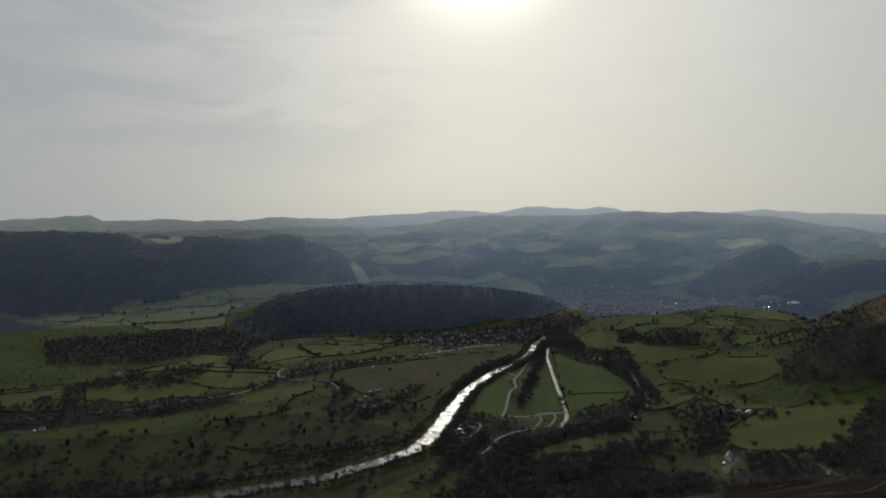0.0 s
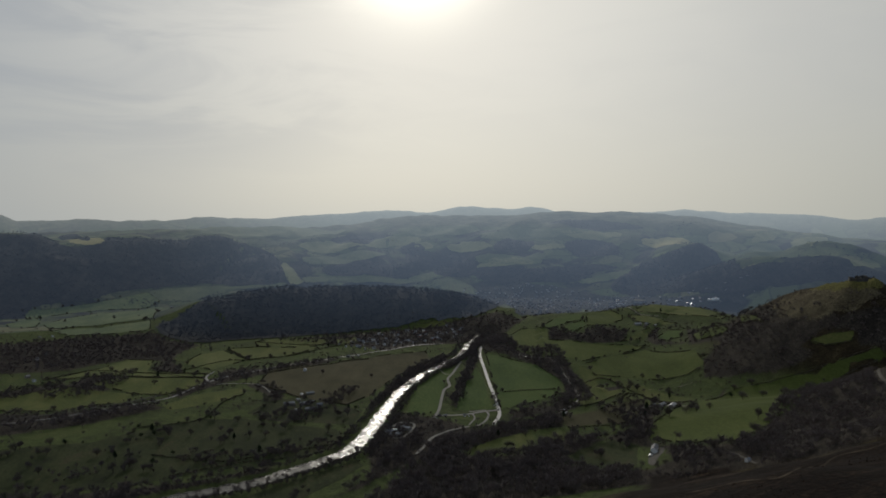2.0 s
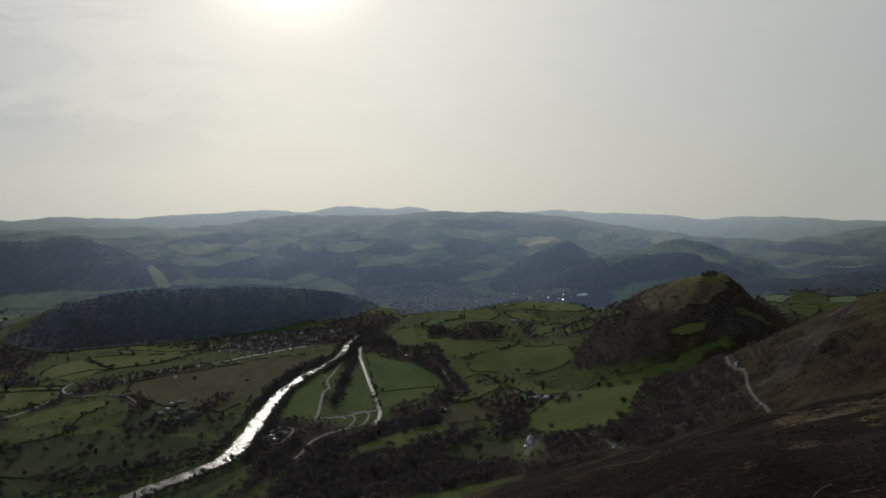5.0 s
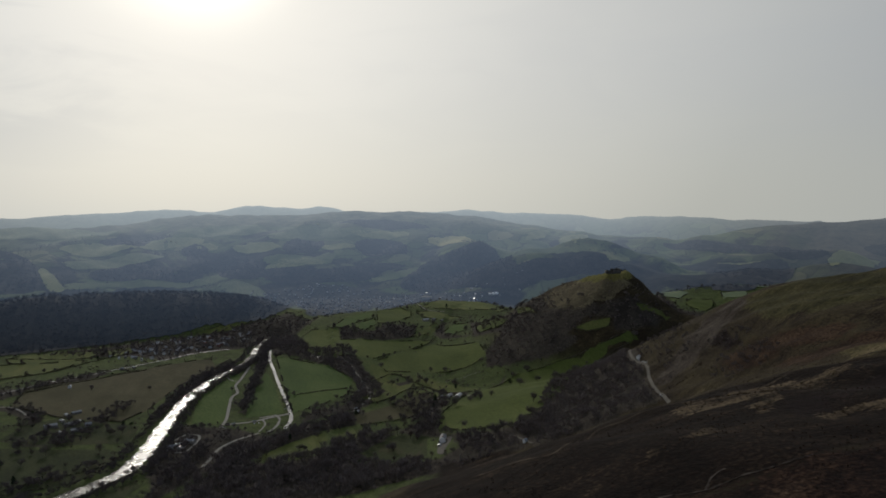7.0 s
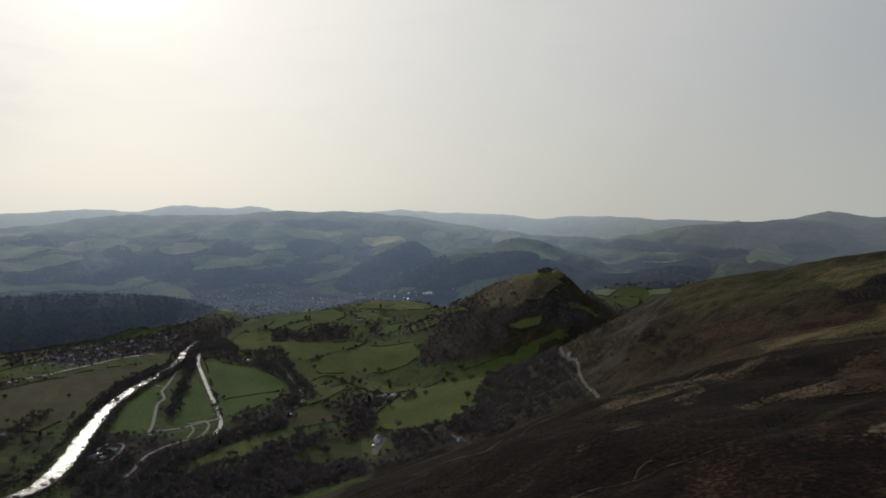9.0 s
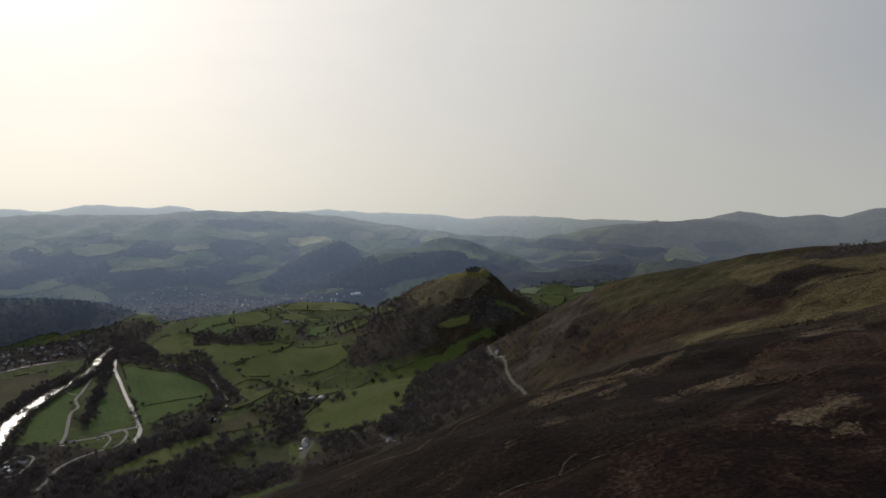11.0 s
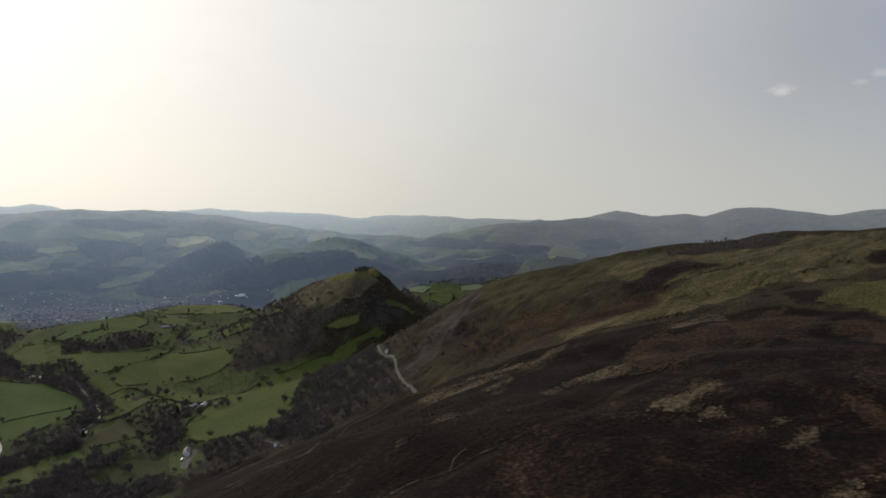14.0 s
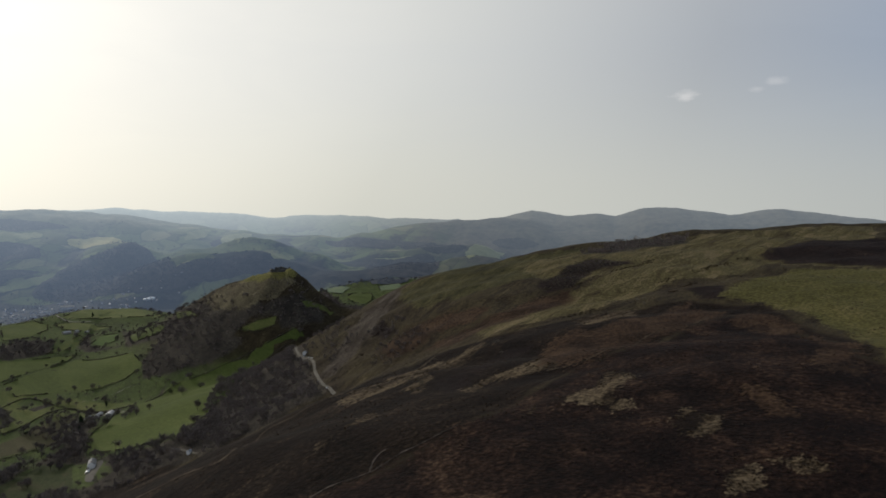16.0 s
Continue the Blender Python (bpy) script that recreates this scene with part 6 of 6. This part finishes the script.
for k, (x, y) in enumerate(SPOTS["knoll_farm"]):
    settle((BARN, FARM_HOUSE, SHED)[k], x, y, 10 + 15 * k)
for x, y in SPOTS["hut"]:
    settle(SHED, x, y, rng.uniform(-20, 20), 0.6)
for x, y in SPOTS["cottage"] + SPOTS["valley_house"] + SPOTS["upland"] + SPOTS["quarry"][:1]:
    settle(COTTAGE, x, y, 30, 0.7)

x, y = SPOTS["white_house"][0]
villa = building("country_house", 20, 9, 6.0, 3.4, "render", "slate", "white rendered country house with a long slate roof", 2, 5, "house", True)
settle(villa, x, y, 62)
settle(SHED, x - 14, y - 20, 62, 0.8)
yard = tagged(drape("yard", curve(SPOTS["house_yard"], 3, True, 0.3, rng), MAT["stone_track"], 0.1, 5.0), "stony yard beside the white house", "yard", "", "structure")
depot = tagged(drape("depot_yard", curve(SPOTS["depot"], 4, True, 0.8, rng), MAT["gravel"], 0.1, 6.0), "pale gravel yard beside the tin-roofed barns", "yard", "", "structure")

# the white tented pavilion by the far town, and the mill sheds near it
x, y = SPOTS["pavilion"][0]
pavilion = new("pavilion")
bm = bmesh.new()
for k in range(3):
    bmesh.ops.create_uvsphere(bm, u_segments=20, v_segments=10, radius=1, matrix=Matrix.Translation((-26 + k * 22, 0, 0)) @ Matrix.Diagonal((16 - 4 * abs(k - 2) * 0.7, 14, 13 - 3.5 * (2 - k), 1)))
part("canopy", bm, MAT["canvas"], pavilion)
bm = bmesh.new()
block(bm, -8, 0, -2, 50, 22, 5)
part("wall", bm, MAT["far_wall"], pavilion)
pavilion.matrix_basis = pose(x, y, float(land(x, y)) + 1.5, 0, 0, -20) @ Matrix.Scale(0.62, 4)
tagged(pavilion, "large white tented pavilion beside the far town", "pavilion")
x, y = SPOTS["mill"][0]
mill = building("mill_shed", 44, 20, 7, 4, "far_wall", "tin", "large pale-roofed mill shed in the far town", 0, 0, "mill")
settle(mill, x, y, -25)

# ---- the ruined castle on its hill ----
castle = new("ruined_castle")
cr = random.Random(5)


def ruin_wall(x0, y0, x1, y1, h0, h1, thick=2.2):
    """One length of broken wall with a ragged top."""
    bm = bmesh.new()
    n = 8
    rows = []
    d = Vector((x1 - x0, y1 - y0, 0))
    s = Vector((-d.y, d.x, 0)).normalized() * thick / 2
    for k in range(n + 1):
        c = Vector((x0, y0, 0)) + d * k / n
        h = max(0.8, h0 + (h1 - h0) * k / n + cr.uniform(-1.6, 1.2))
        rows.append([bm.verts.new(p) for p in (c - s + Vector((0, 0, -4)), c + s + Vector((0, 0, -4)), c + s * 0.7 + Vector((0, 0, h)), c - s * 0.7 + Vector((0, 0, h * cr.uniform(.85, 1))))])
    for a, b in zip(rows, rows[1:]):
        for k in range(4):
            bm.faces.new((a[k], a[(k + 1) % 4], b[(k + 1) % 4], b[k]))
    bm.faces.new(rows[0][::-1])
    bm.faces.new(rows[-1])
    return part("wall", bm, MAT["ruin"], castle)


for w in ((-22, 4, -12, 12, 3, 6), (-12, 12, 2, 14, 5, 2), (6, 13, 20, 8, 6, 8), (20, 8, 24, -6, 7, 3), (-22, 4, -20, -8, 3, 5), (-20, -8, -4, -14, 5, 2), (2, -14, 14, -13, 3, 7), (14, -13, 24, -6, 6, 3), (-2, 2, 6, 3, 7, 4)):
    ruin_wall(*w)
x, y = SPOTS["castle"][0]
castle.matrix_basis = pose(x, y, float(land(x, y)) + 0.4, 0, 0, 25) @ Matrix.Diagonal((1.2, 1.1, 0.72, 1))
tagged(castle, "ruined stone castle walls on a grassy hilltop", "ruin")


# ---- parked cars and caravans ----
def vehicle(name, length, width, height, cab, paint, label, category):
    """A small vehicle: shaped body, glazed cabin and four wheels with rims."""
    top = new(name)
    bm = bmesh.new()
    n = 7
    low, high = 0.28, height * (0.58 if cab else 0.98)
    rows = []
    for k in range(n):
        f = k / (n - 1)
        taper = 1 - 0.10 * abs(2 * f - 1) ** 3
        z = high * (1 - 0.22 * abs(2 * f - 1) ** 4) if cab else high * (1 - 0.08 * abs(2 * f - 1) ** 6)
        x = (f - 0.5) * length
        rows.append([bm.verts.new((x, s * width / 2 * taper, h)) for s, h in ((-1, low), (1, low), (1, z * 0.8), (0.8, z), (-0.8, z), (-1, z * 0.8))])
    for a, b in zip(rows, rows[1:]):
        for k in range(6):
            bm.faces.new((a[k], a[(k + 1) % 6], b[(k + 1) % 6], b[k]))
    bm.faces.new(rows[0][::-1])
    bm.faces.new(rows[-1])
    part("body", bm, MAT[paint], top)
    if cab:
        bm = bmesh.new()
        base = [bm.verts.new((x * length, y * width, high * 0.95)) for x, y in ((-0.32, -0.44), (0.22, -0.44), (0.22, 0.44), (-0.32, 0.44))]
        roof = [bm.verts.new((x * length, y * width, height)) for x, y in ((-0.22, -0.36), (0.08, -0.36), (0.08, 0.36), (-0.22, 0.36))]
        bm.faces.new(roof)
        for k in range(4):
            bm.faces.new((base[k], base[(k + 1) % 4], roof[(k + 1) % 4], roof[k]))
        part("cabin", bm, MAT["glass"], top)
    else:
        bm = bmesh.new()
        for s in (-1, 1):
            block(bm, 0, s * width * 0.5, height * 0.5, length * 0.5, 0.04, height * 0.25)
        part("window", bm, MAT["glass"], top)
    for sx in ((-0.31, 0.31) if cab else (0.0,)):
        for sy in (-1, 1):
            bm = bmesh.new()
            bmesh.ops.create_cone(bm, cap_ends=True, segments=12, radius1=0.32, radius2=0.32, depth=0.2, matrix=pose(sx * length, sy * width * 0.46, 0.32, 90, 0, 0))
            tyre = part("wheel", bm, MAT["door"], top)
            bm = bmesh.new()
            bmesh.ops.create_cone(bm, cap_ends=True, segments=10, radius1=0.17, radius2=0.17, depth=0.22, matrix=pose(sx * length, sy * width * 0.47, 0.32, 90, 0, 0))
            part("rim", bm, MAT["tin"], tyre)
    return tagged(top, label, category, "parked vehicles")


CAR = vehicle("parked_car", 4.3, 1.8, 1.5, True, "paint", "white car parked beside a track", "car")
CARAVAN = vehicle("caravan", 6.2, 2.3, 2.5, False, "paint", "white caravan parked on grass", "caravan")
for x, y in SPOTS["cars"]:
    settle(CAR, x, y, rng.uniform(0, 180))
for x, y in SPOTS["caravans"]:
    settle(CARAVAN, x, y, rng.uniform(10, 60))
